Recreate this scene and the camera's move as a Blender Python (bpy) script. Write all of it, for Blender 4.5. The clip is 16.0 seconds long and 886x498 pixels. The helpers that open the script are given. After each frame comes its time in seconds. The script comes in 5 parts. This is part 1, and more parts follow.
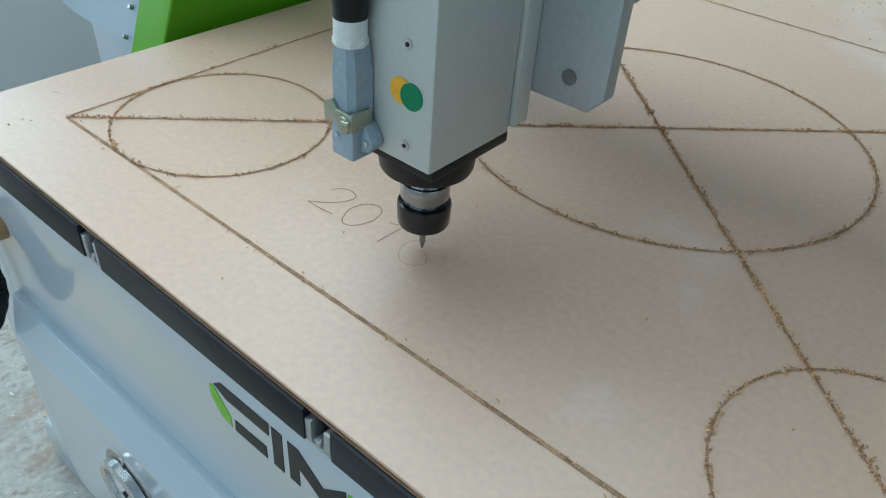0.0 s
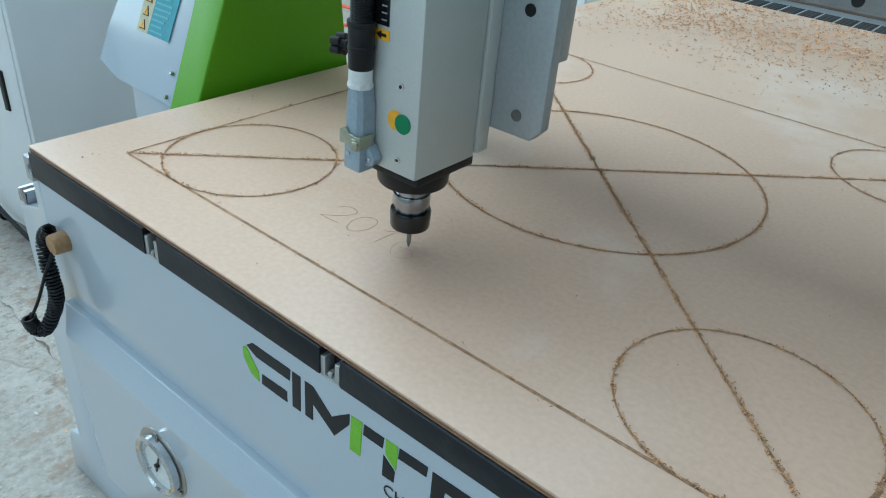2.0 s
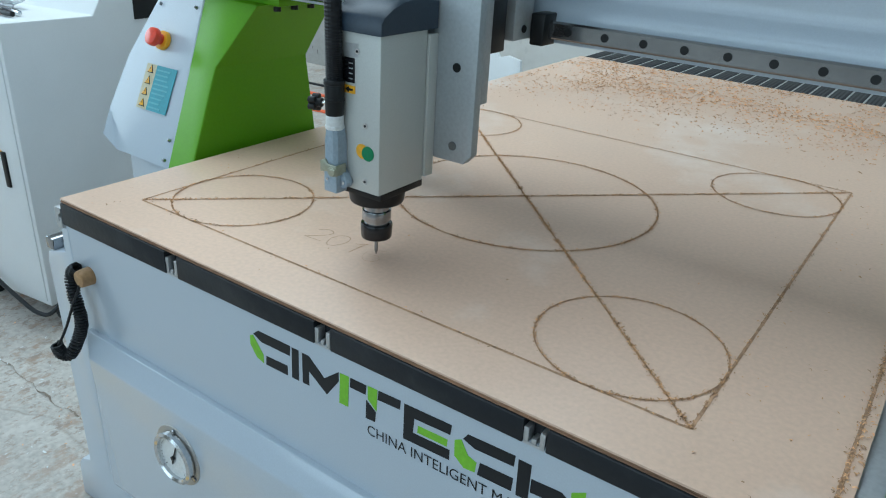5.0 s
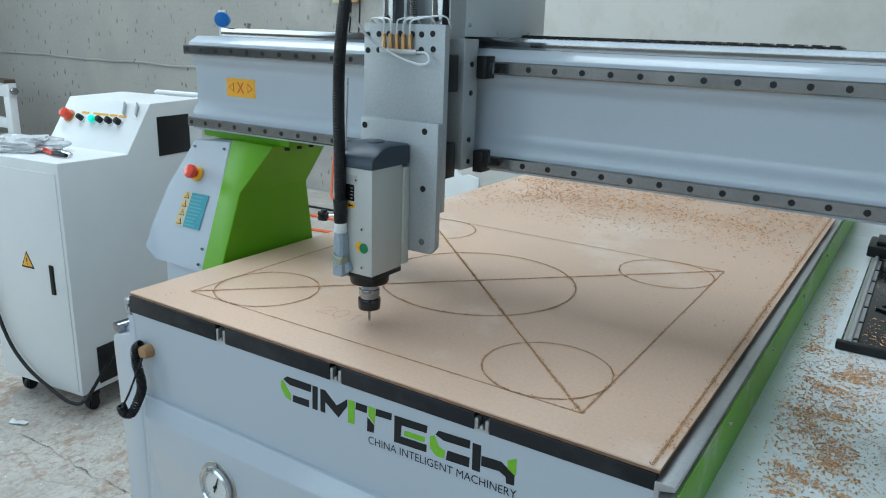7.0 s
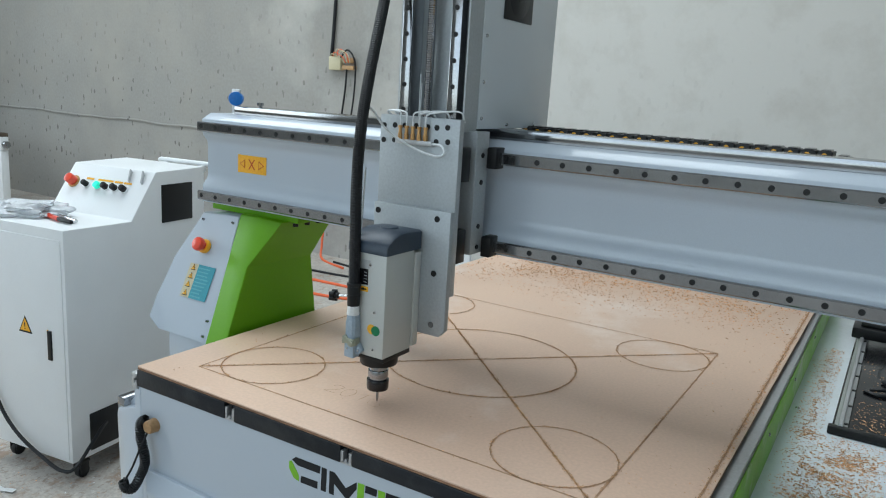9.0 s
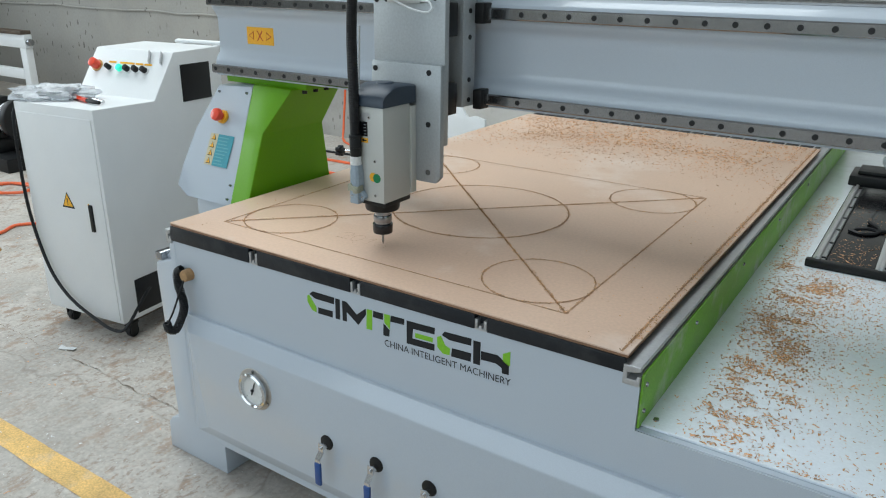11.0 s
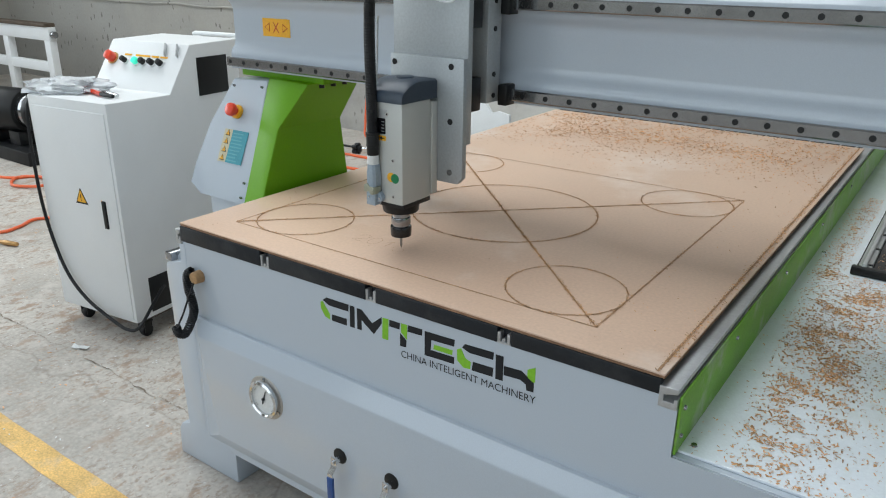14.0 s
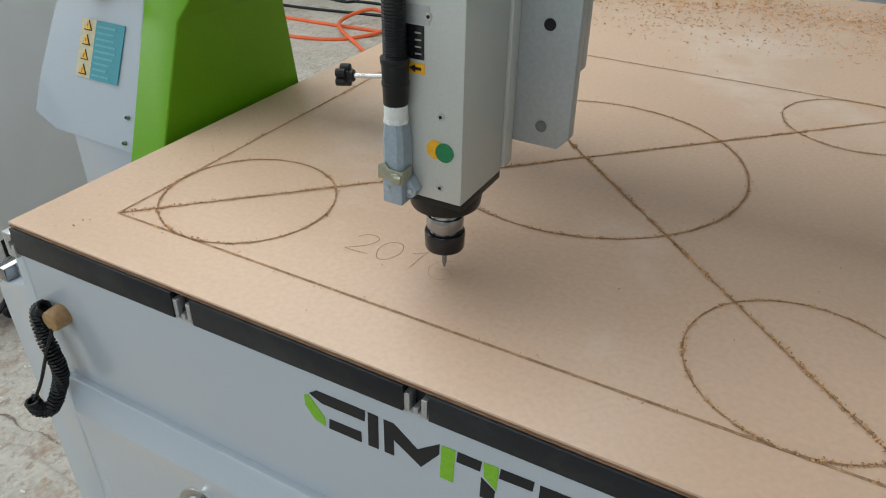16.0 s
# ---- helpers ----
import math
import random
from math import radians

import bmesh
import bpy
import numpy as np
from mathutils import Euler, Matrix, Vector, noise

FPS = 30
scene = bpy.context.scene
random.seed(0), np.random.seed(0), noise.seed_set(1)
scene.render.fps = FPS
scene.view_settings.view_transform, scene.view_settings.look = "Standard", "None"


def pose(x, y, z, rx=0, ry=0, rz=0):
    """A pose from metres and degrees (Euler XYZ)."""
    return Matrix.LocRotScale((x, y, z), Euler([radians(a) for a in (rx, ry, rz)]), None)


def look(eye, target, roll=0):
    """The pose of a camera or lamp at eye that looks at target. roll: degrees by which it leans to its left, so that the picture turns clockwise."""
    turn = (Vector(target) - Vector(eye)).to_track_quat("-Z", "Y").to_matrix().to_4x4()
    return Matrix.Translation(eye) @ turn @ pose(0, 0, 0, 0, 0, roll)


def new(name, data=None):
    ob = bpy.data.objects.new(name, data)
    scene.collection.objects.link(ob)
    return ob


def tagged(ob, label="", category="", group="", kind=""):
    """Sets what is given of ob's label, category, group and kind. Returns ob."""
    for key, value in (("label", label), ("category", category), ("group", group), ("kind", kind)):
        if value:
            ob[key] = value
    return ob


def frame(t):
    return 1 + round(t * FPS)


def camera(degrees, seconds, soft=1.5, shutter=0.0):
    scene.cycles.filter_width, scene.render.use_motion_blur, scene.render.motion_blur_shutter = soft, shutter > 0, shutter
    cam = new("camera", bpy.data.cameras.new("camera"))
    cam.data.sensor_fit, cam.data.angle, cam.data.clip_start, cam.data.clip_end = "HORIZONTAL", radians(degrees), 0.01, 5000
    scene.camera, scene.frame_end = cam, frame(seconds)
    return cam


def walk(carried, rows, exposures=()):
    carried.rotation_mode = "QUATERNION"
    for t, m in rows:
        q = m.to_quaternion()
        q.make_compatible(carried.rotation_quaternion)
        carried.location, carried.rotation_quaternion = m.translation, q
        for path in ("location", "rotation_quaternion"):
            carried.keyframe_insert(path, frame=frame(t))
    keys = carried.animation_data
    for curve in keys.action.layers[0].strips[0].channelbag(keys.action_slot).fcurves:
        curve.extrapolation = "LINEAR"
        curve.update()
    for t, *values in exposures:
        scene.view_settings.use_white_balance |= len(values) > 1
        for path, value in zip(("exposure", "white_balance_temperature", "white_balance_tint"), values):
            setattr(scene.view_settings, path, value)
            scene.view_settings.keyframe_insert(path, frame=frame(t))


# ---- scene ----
cam = camera(61.3, 16.0, soft=1.1)
PATH = [
    (0, (0.946, -0.23, 1.182), (-0.032, 1.017, -0.038), 4.4),
    (0.5, (1.055, -0.205, 1.19), (-0.119, 0.911, 0.018), 2.4),
    (1, (1.081, -0.259, 1.211), (-0.047, 0.969, 0.106), 2.9),
    (1.5, (1.086, -0.349, 1.222), (0.043, 0.98, 0.151), 4.9),
    (2, (1.098, -0.403, 1.229), (0.059, 0.957, 0.195), 5.3),
    (2.5, (1.105, -0.427, 1.233), (0.074, 0.953, 0.216), 5.2),
    (3, (1.111, -0.431, 1.23), (0.094, 0.957, 0.21), 5.8),
    (3.5, (1.114, -0.425, 1.23), (0.092, 0.956, 0.206), 5.3),
    (4, (1.121, -0.439, 1.23), (0.101, 0.941, 0.204), 4.6),
    (4.2, (1.138, -0.468, 1.23), (0.115, 0.934, 0.237), 4.3),
    (6.3, (1.502, -0.922, 1.332), (0.465, 0.649, 0.656), 2.6),
    (6.5, (1.517, -0.97, 1.334), (0.469, 0.606, 0.686), 2.9),
    (7, (1.54, -1.005, 1.364), (0.505, 0.613, 0.807), 1.9),
    (7.5, (1.536, -1.023, 1.405), (0.539, 0.644, 0.929), 1.7),
    (8, (1.507, -1.023, 1.484), (0.486, 0.683, 1.263), 0.6),
    (8.5, (1.507, -1.026, 1.477), (0.495, 0.685, 1.255), 2.1),
    (9, (1.503, -1.069, 1.431), (0.486, 0.604, 1.023), 3.5),
    (9.5, (1.522, -1.084, 1.389), (0.541, 0.54, 0.757), 2.7),
    (9.7, (1.509, -1.104, 1.396), (0.533, 0.511, 0.733), 2.3),
    (11.8, (1.779, -1.183, 1.38), (0.701, 0.355, 0.693), -0.4),
    (12, (1.789, -1.185, 1.382), (0.708, 0.359, 0.712), -0.6),
    (12.5, (1.8, -1.164, 1.384), (0.741, 0.398, 0.721), -0.9),
    (13, (1.791, -1.147, 1.383), (0.695, 0.385, 0.712), -1.3),
    (13.5, (1.76, -1.13, 1.376), (0.665, 0.405, 0.707), -0.5),
    (14, (1.614, -1.086, 1.372), (0.534, 0.44, 0.662), 0.7),
    (14.5, (1.443, -1.007, 1.338), (0.397, 0.493, 0.526), 0.7),
    (15, (1.262, -0.742, 1.313), (0.2, 0.708, 0.437), -3.1),
    (15.5, (1.08, -0.573, 1.275), (0.127, 0.871, 0.272), -0.8),
    (16, (0.95, -0.485, 1.27), (0.151, 1.001, 0.196), 1.0),
]
walk(cam, [(t, look(eye, target, roll)) for t, eye, target, roll in PATH],
     [(0, -0.19, 5500, -8), (1.5, -0.13, 5450, -8), (3.5, -0.10, 5550, -5), (6.5, -0.11, 5720, -3), (8.5, -0.14, 6080, 2), (12.5, -0.06, 6470, 4), (14.5, -0.1, 6600, 6), (16, -0.22, 6800, 4)])

# ---- world, light, exposure ----
world = bpy.data.worlds.new("sky")
scene.world = world
world.use_nodes = True
wn = world.node_tree
sky = wn.nodes.new("ShaderNodeTexSky")
sky.sky_type, sky.sun_disc = "NISHITA", False
sky.sun_elevation, sky.sun_rotation = radians(48), radians(-100)
wn.links.new(sky.outputs[0], wn.nodes["Background"].inputs[0])
wn.nodes["Background"].inputs[1].default_value = 0.12


def window_light(name, eye, target, w, h, power, color):
    """The sky's light in a window's opening, or fill in the added ceiling hole."""
    lamp = bpy.data.lights.new(name, "AREA")
    lamp.shape, lamp.size, lamp.size_y, lamp.energy, lamp.color = "RECTANGLE", w, h, power, color
    ob = new(name, lamp)
    ob.matrix_world = look(eye, target)
    return ob


HALL = (-8.6, 9.0, -7.2, 3.8, 5.2)   # x0, x1, y0, y1, height
SKYLIGHT = (-4.7, 0.9, -0.6, 2.6)     # x0, x1, y0, y1
# Ceiling hole added for the front fill lamp; no skylight is known there.
FRONT_FILL_HOLE = (-4.0, 2.0, -5.6, -3.4)
window_light("window_light", (HALL[0] + 0.12, -1.6, 2.9), (0, -0.9, 1.2), 7.4, 3.1, 225, (0.90, 0.95, 1.0))
window_light("window_light", (0.2, HALL[2] + 0.12, 2.9), (0.6, 0, 1.2), 9.4, 3.1, 150, (0.90, 0.95, 1.0))
window_light("window_light", (HALL[1] - 0.12, -1.6, 2.6), (1, 0, 1.0), 6.4, 2.6, 30, (0.93, 0.97, 1.0))
window_light("overhead_light", (-1.9, 1.0, HALL[4] + 0.06), (-1.9, 1.0, 0), 5.5, 3.1, 235, (0.95, 0.98, 1.0))
# Added fill lamp: brightens the front shoulder, near board and deck.
window_light("overhead_light", (-1.0, -4.5, HALL[4] + 0.06), (-1.0, -4.5, 0), 5.9, 2.1, 60, (0.93, 0.97, 1.0))


# ---- materials ----
def mat(name, color, rough=0.5, metal=0.0, var=0.12, scale=6.0, grain=0.08, grain_scale=180.0, bump=0.05, bump_scale=120.0,
        coat=0.0, random_piece=0.0, rough_var=0.1, stain=None, stain_scale=2.0, stain_amount=0.5, stretch=(1, 1, 1), spec=0.5):
    """A surface with blotches, fine grain, relief and, where asked, stains."""
    m = bpy.data.materials.new(name)
    m.use_nodes = True
    nt = m.node_tree
    nd, ln = nt.nodes, nt.links
    b = nd["Principled BSDF"]
    tc = nd.new("ShaderNodeTexCoord")
    mp = nd.new("ShaderNodeMapping")
    mp.inputs["Scale"].default_value = stretch
    ln.new(tc.outputs["Object"], mp.inputs[0])

    def noise_tex(s, detail=4.0):
        n = nd.new("ShaderNodeTexNoise")
        n.inputs["Scale"].default_value, n.inputs["Detail"].default_value = s, detail
        ln.new(mp.outputs[0], n.inputs["Vector"])
        return n

    def mixed(fac, a, bb, blend="MIX"):
        x = nd.new("ShaderNodeMix")
        x.data_type, x.blend_type = "RGBA", blend
        for sock, val in ((x.inputs[0], fac), (x.inputs[6], a), (x.inputs[7], bb)):
            if isinstance(val, bpy.types.NodeSocket):
                ln.new(val, sock)
            else:
                sock.default_value = val
        return x.outputs[2]

    def ranged(sock, a, bb, lo, hi):
        r = nd.new("ShaderNodeMapRange")
        ln.new(sock, r.inputs[0])
        for i, v in enumerate((a, bb, lo, hi)):
            r.inputs[1 + i].default_value = v
        return r.outputs[0]

    c = (*color, 1)
    dark = (*[v * (1 - var) for v in color], 1)
    lite = (*[min(1, v * (1 + var)) for v in color], 1)
    big = noise_tex(scale)
    col = mixed(ranged(big.outputs[0], 0.3, 0.7, 0, 1), dark, lite)
    fine = noise_tex(grain_scale, 2.0)
    g = ranged(fine.outputs[0], 0.3, 0.7, 1 - grain, 1 + grain)
    col = mixed(1.0, col, g, "MULTIPLY")
    if stain:
        st = noise_tex(stain_scale, 6.0)
        st.inputs["Roughness"].default_value = 0.65
        col = mixed(ranged(st.outputs[0], 0.52, 0.68, 0, stain_amount), col, (*stain, 1))
    if random_piece:
        oi = nd.new("ShaderNodeNewGeometry")
        col = mixed(1.0, col, ranged(oi.outputs["Random Per Island"], 0, 1, 1 - random_piece, 1 + random_piece), "MULTIPLY")
    ln.new(col, b.inputs["Base Color"])
    ln.new(ranged(big.outputs[0], 0.2, 0.8, max(0.02, rough - rough_var), min(1, rough + rough_var)), b.inputs["Roughness"])
    b.inputs["Metallic"].default_value = metal
    b.inputs["Coat Weight"].default_value = coat
    b.inputs["Specular IOR Level"].default_value = spec
    b.inputs["Coat Roughness"].default_value = 0.07
    if bump:
        bt = noise_tex(bump_scale, 3.0)
        bp = nd.new("ShaderNodeBump")
        bp.inputs["Strength"].default_value = bump
        bp.inputs["Distance"].default_value = 0.004
        ln.new(bt.outputs[0], bp.inputs["Height"])
        ln.new(bp.outputs[0], b.inputs["Normal"])
    return m


def emissive(name, color, power):
    m = mat(name, color, 0.3)
    b = m.node_tree.nodes["Principled BSDF"]
    b.inputs["Emission Color"].default_value = (*color, 1)
    b.inputs["Emission Strength"].default_value = power
    return m


def clear(name, color, rough, ior=1.45):
    m = mat(name, color, rough, var=0.02, bump=0.0)
    b = m.node_tree.nodes["Principled BSDF"]
    b.inputs["Transmission Weight"].default_value = 1.0
    b.inputs["IOR"].default_value = ior
    return m


GREY = mat("grey_blue_paint", (0.47, 0.53, 0.60), 0.34, var=0.012, rough_var=0.012, scale=3.0, grain=0.03, grain_scale=420, bump=0.02, bump_scale=330, coat=0.7)
HOODPAINT = mat("pale_grey_paint", (0.60, 0.65, 0.69), 0.38, var=0.012, rough_var=0.015, scale=3.0, grain=0.03, grain_scale=420, bump=0.10, bump_scale=330, coat=0.2)
WHITE = mat("white_powder_coat", (0.76, 0.78, 0.79), 0.42, var=0.02, rough_var=0.03, grain=0.03, grain_scale=420, bump=0.12, bump_scale=420)
DECK = mat("pale_deck_paint", (0.79, 0.85, 0.91), 0.20, var=0.02, rough_var=0.03, grain=0.03, bump=0.05, bump_scale=300, coat=0.2, stain=(0.66, 0.69, 0.68), stain_scale=9, stain_amount=0.35)
GREEN = mat("lime_green_paint", (0.118, 0.32, 0.001), 0.45, var=0.03, rough_var=0.03, grain=0.03, bump=0.05, bump_scale=330, spec=0.3)
DUSTY_GREEN = mat("dusty_green_paint", (0.17, 0.40, 0.03), 0.45, var=0.12, scale=9, bump=0.06, stain=(0.42, 0.46, 0.36), stain_scale=7, stain_amount=0.75)
SPINDLE = mat("champagne_grey_housing", (0.53, 0.545, 0.525), 0.42, metal=0.15, var=0.02, grain=0.04, grain_scale=600, bump=0.04, bump_scale=500)
PLATE = mat("milled_aluminium_plate", (0.385, 0.415, 0.435), 0.42, metal=0.35, var=0.05, grain=0.06, bump=0.03, bump_scale=260)
STEEL = mat("ground_steel", (0.33, 0.34, 0.355), 0.13, metal=0.95, rough_var=0.04, var=0.10, grain=0.05, scale=7, bump=0.01, stain=(0.24, 0.24, 0.25), stain_scale=5, stain_amount=0.4)
CHROME = mat("polished_steel", (0.66, 0.67, 0.68), 0.14, metal=1.0, var=0.05, bump=0.0)
ALU = mat("aluminium_profile", (0.50, 0.51, 0.52), 0.42, metal=0.7, var=0.06, grain=0.06, bump=0.03)
BLACK = mat("black_plastic", (0.009, 0.010, 0.011), 0.42, var=0.2, bump=0.05, spec=0.32)
RUBBER = mat("black_rubber", (0.008, 0.009, 0.011), 0.45, var=0.2, bump=0.1, bump_scale=400, spec=0.35)
GLOSS = mat("glossy_black", (0.010, 0.010, 0.012), 0.16, var=0.1, bump=0.0)
STRIP = mat("dark_edge_strip", (0.012, 0.015, 0.020), 0.5, var=0.25, bump=0.10, stain=(0.06, 0.06, 0.06), stain_scale=12, stain_amount=0.3, spec=0.3)
CAP = mat("slate_blue_cap", (0.030, 0.046, 0.070), 0.36, var=0.08, bump=0.08, bump_scale=500)
PLUG = mat("grey_die_cast_plug", (0.33, 0.40, 0.47), 0.45, metal=0.2, var=0.08, bump=0.08)
BRASS = mat("brass_fitting", (0.52, 0.31, 0.13), 0.36, metal=0.9, var=0.15, bump=0.03)
WOODKNOB = mat("turned_wood", (0.40, 0.24, 0.11), 0.5, var=0.2, grain=0.15, bump=0.1)
BOARD = mat("pale_plywood_face", (0.675, 0.475, 0.35), 0.36, var=0.07, scale=1.7, rough_var=0.10, grain=0.05, grain_scale=140, bump=0.03, bump_scale=200, stain=(0.76, 0.63, 0.545), stain_scale=2.3, stain_amount=0.8)
PLY = mat("plywood_edge", (0.30, 0.17, 0.10), 0.7, var=0.3, scale=4, grain=0.3, grain_scale=60, bump=0.4, bump_scale=160, stretch=(1, 1, 9))
FAINT = mat("shallow_engraving", (0.45, 0.27, 0.155), 0.8, var=0.15, bump=0.0)
GROOVE = mat("cut_groove", (0.41, 0.25, 0.148), 0.9, var=0.3, scale=60, grain=0.25, bump=0.6, bump_scale=500)
FIBRE = mat("wood_fibre", (0.53, 0.305, 0.15), 0.85, var=0.2, random_piece=0.55, bump=0.0)
CHIP = mat("wood_shaving", (0.62, 0.355, 0.18), 0.75, var=0.15, random_piece=0.38, bump=0.0)
INK_BLACK = mat("black_vinyl", (0.009, 0.011, 0.014), 0.4, var=0.1, bump=0.0, spec=0.3)
INK_GREEN = mat("green_vinyl", (0.21, 0.50, 0.02), 0.4, var=0.05, bump=0.0)
YELLOW = mat("yellow_label", (0.85, 0.43, 0.02), 0.4, var=0.05, bump=0.0)
ORANGE = mat("orange_ink", (0.50, 0.06, 0.005), 0.4, var=0.05, bump=0.0)
TEAL = mat("teal_label", (0.03, 0.27, 0.34), 0.4, var=0.06, bump=0.0)
TEALINK = mat("pale_teal_ink", (0.09, 0.37, 0.43), 0.4, var=0.06, bump=0.0)
FLANGE = mat("dull_nickel", (0.42, 0.41, 0.39), 0.38, metal=0.75, var=0.06, rough_var=0.04, bump=0.02)
CREAM = mat("cream_label", (0.55, 0.50, 0.33), 0.5, var=0.05, bump=0.0)
RED = mat("red_button", (0.72, 0.055, 0.02), 0.3, var=0.05, bump=0.0, coat=0.3)
DOTGREEN = mat("green_sticker", (0.01, 0.20, 0.075), 0.35, var=0.05, bump=0.0)
BLUE = mat("blue_plastic", (0.015, 0.16, 0.52), 0.35, var=0.06, bump=0.02)
BLUEGRIP = mat("blue_vinyl_grip", (0.02, 0.075, 0.26), 0.4, var=0.1, bump=0.03)
CRACK = mat("dirt_in_crack", (0.27, 0.215, 0.17), 0.9, var=0.3, scale=20, bump=0.3)
DIAL = mat("dial_face", (0.72, 0.74, 0.74), 0.4, var=0.03, bump=0.0)
LAMP = emissive("lit_green_lamp", (0.10, 1.0, 0.38), 2.4)
LIT = emissive("lit_green_button", (0.05, 0.75, 0.50), 0.5)
TUBE = mat("milky_tube", (0.68, 0.72, 0.74), 0.25, var=0.03, bump=0.0)
HOSE = mat("orange_air_hose", (0.78, 0.14, 0.045), 0.4, var=0.1, bump=0.0)
GLASS = clear("gauge_glass", (1, 1, 1), 0.02)
FILM = mat("milky_plastic_film", (0.80, 0.83, 0.86), 0.18, var=0.15, scale=30, bump=0.5, bump_scale=60, coat=0.6)
FILM.node_tree.nodes["Principled BSDF"].inputs["Transmission Weight"].default_value = 0.45
FILM.node_tree.nodes["Principled BSDF"].inputs["IOR"].default_value = 1.15
ZINC = mat("olive_zinc_plate", (0.36, 0.37, 0.29), 0.34, metal=0.65, var=0.10, bump=0.03)
DARKWOOD = mat("dark_timber", (0.09, 0.065, 0.045), 0.7, var=0.3, bump=0.2)


def floor_material():
    """Dusty concrete with cracks, scattered chips and footworn patches."""
    m = mat("dusty_concrete", (0.46, 0.43, 0.39), 0.8, var=0.20, scale=1.7, grain=0.14, grain_scale=70, bump=0.35, bump_scale=45, stain=(0.58, 0.545, 0.50), stain_scale=5.5, stain_amount=0.85)
    nt = m.node_tree
    nd, ln = nt.nodes, nt.links
    b = nd["Principled BSDF"]
    tc = nd["Texture Coordinate"]
    base = b.inputs["Base Color"].links[0].from_socket

    def layer(base, fac, color):
        x = nd.new("ShaderNodeMix")
        x.data_type = "RGBA"
        ln.new(fac, x.inputs[0])
        ln.new(base, x.inputs[6])
        x.inputs[7].default_value = (*color, 1)
        return x.outputs[2]

    def rng(sock, a, bb, lo, hi):
        r = nd.new("ShaderNodeMapRange")
        ln.new(sock, r.inputs[0])
        for i, v in enumerate((a, bb, lo, hi)):
            r.inputs[1 + i].default_value = v
        return r.outputs[0]

    def mul(a, bb):
        x = nd.new("ShaderNodeMath")
        x.operation = "MULTIPLY"
        ln.new(a, x.inputs[0])
        ln.new(bb, x.inputs[1])
        return x.outputs[0]

    warp = nd.new("ShaderNodeTexNoise")
    warp.inputs["Scale"].default_value = 5
    ln.new(tc.outputs["Object"], warp.inputs["Vector"])
    add = nd.new("ShaderNodeVectorMath")
    add.operation = "MULTIPLY_ADD"
    ln.new(warp.outputs[1], add.inputs[0])
    add.inputs[1].default_value = (0.22, 0.22, 0)
    ln.new(tc.outputs["Object"], add.inputs[2])
    crack = nd.new("ShaderNodeTexVoronoi")
    crack.voronoi_dimensions = "2D"
    crack.feature = "DISTANCE_TO_EDGE"
    crack.inputs["Scale"].default_value = 0.55
    ln.new(add.outputs[0], crack.inputs["Vector"])
    base = layer(base, rng(crack.outputs["Distance"], 0.0, 0.005, 0.35, 0), (0.17, 0.13, 0.10))
    dustmask = nd.new("ShaderNodeTexNoise")
    dustmask.inputs["Scale"].default_value = 1.6
    ln.new(tc.outputs["Object"], dustmask.inputs["Vector"])
    dm = rng(dustmask.outputs[0], 0.38, 0.56, 0.25, 1)
    drift = nd.new("ShaderNodeMapping")
    drift.inputs["Scale"].default_value = (1.3, 0.85, 1)
    drift.inputs["Rotation"].default_value = (0, 0, 0.25)
    ln.new(tc.outputs["Object"], drift.inputs[0])
    for size, lo, hi, amount, tone in ((9.0, 0.52, 0.64, 0.85, (0.36, 0.255, 0.185)), (30.0, 0.54, 0.64, 0.8, (0.30, 0.235, 0.19)), (16.0, 0.60, 0.70, 0.8, (0.62, 0.60, 0.56))):
        specks = nd.new("ShaderNodeTexNoise")
        specks.noise_dimensions = "2D"
        specks.inputs["Scale"].default_value = size
        specks.inputs["Detail"].default_value = 7
        specks.inputs["Roughness"].default_value = 0.72
        ln.new(drift.outputs[0], specks.inputs["Vector"])
        base = layer(base, mul(rng(specks.outputs[0], lo, hi, 0, amount), dm), tone)
    chips = nd.new("ShaderNodeTexVoronoi")
    chips.voronoi_dimensions = "2D"
    chips.inputs["Scale"].default_value = 24
    ln.new(tc.outputs["Object"], chips.inputs["Vector"])
    base = layer(base, rng(chips.outputs["Distance"], 0.04, 0.085, 0.4, 0), (0.62, 0.60, 0.56))
    ln.new(base, b.inputs["Base Color"])
    return m


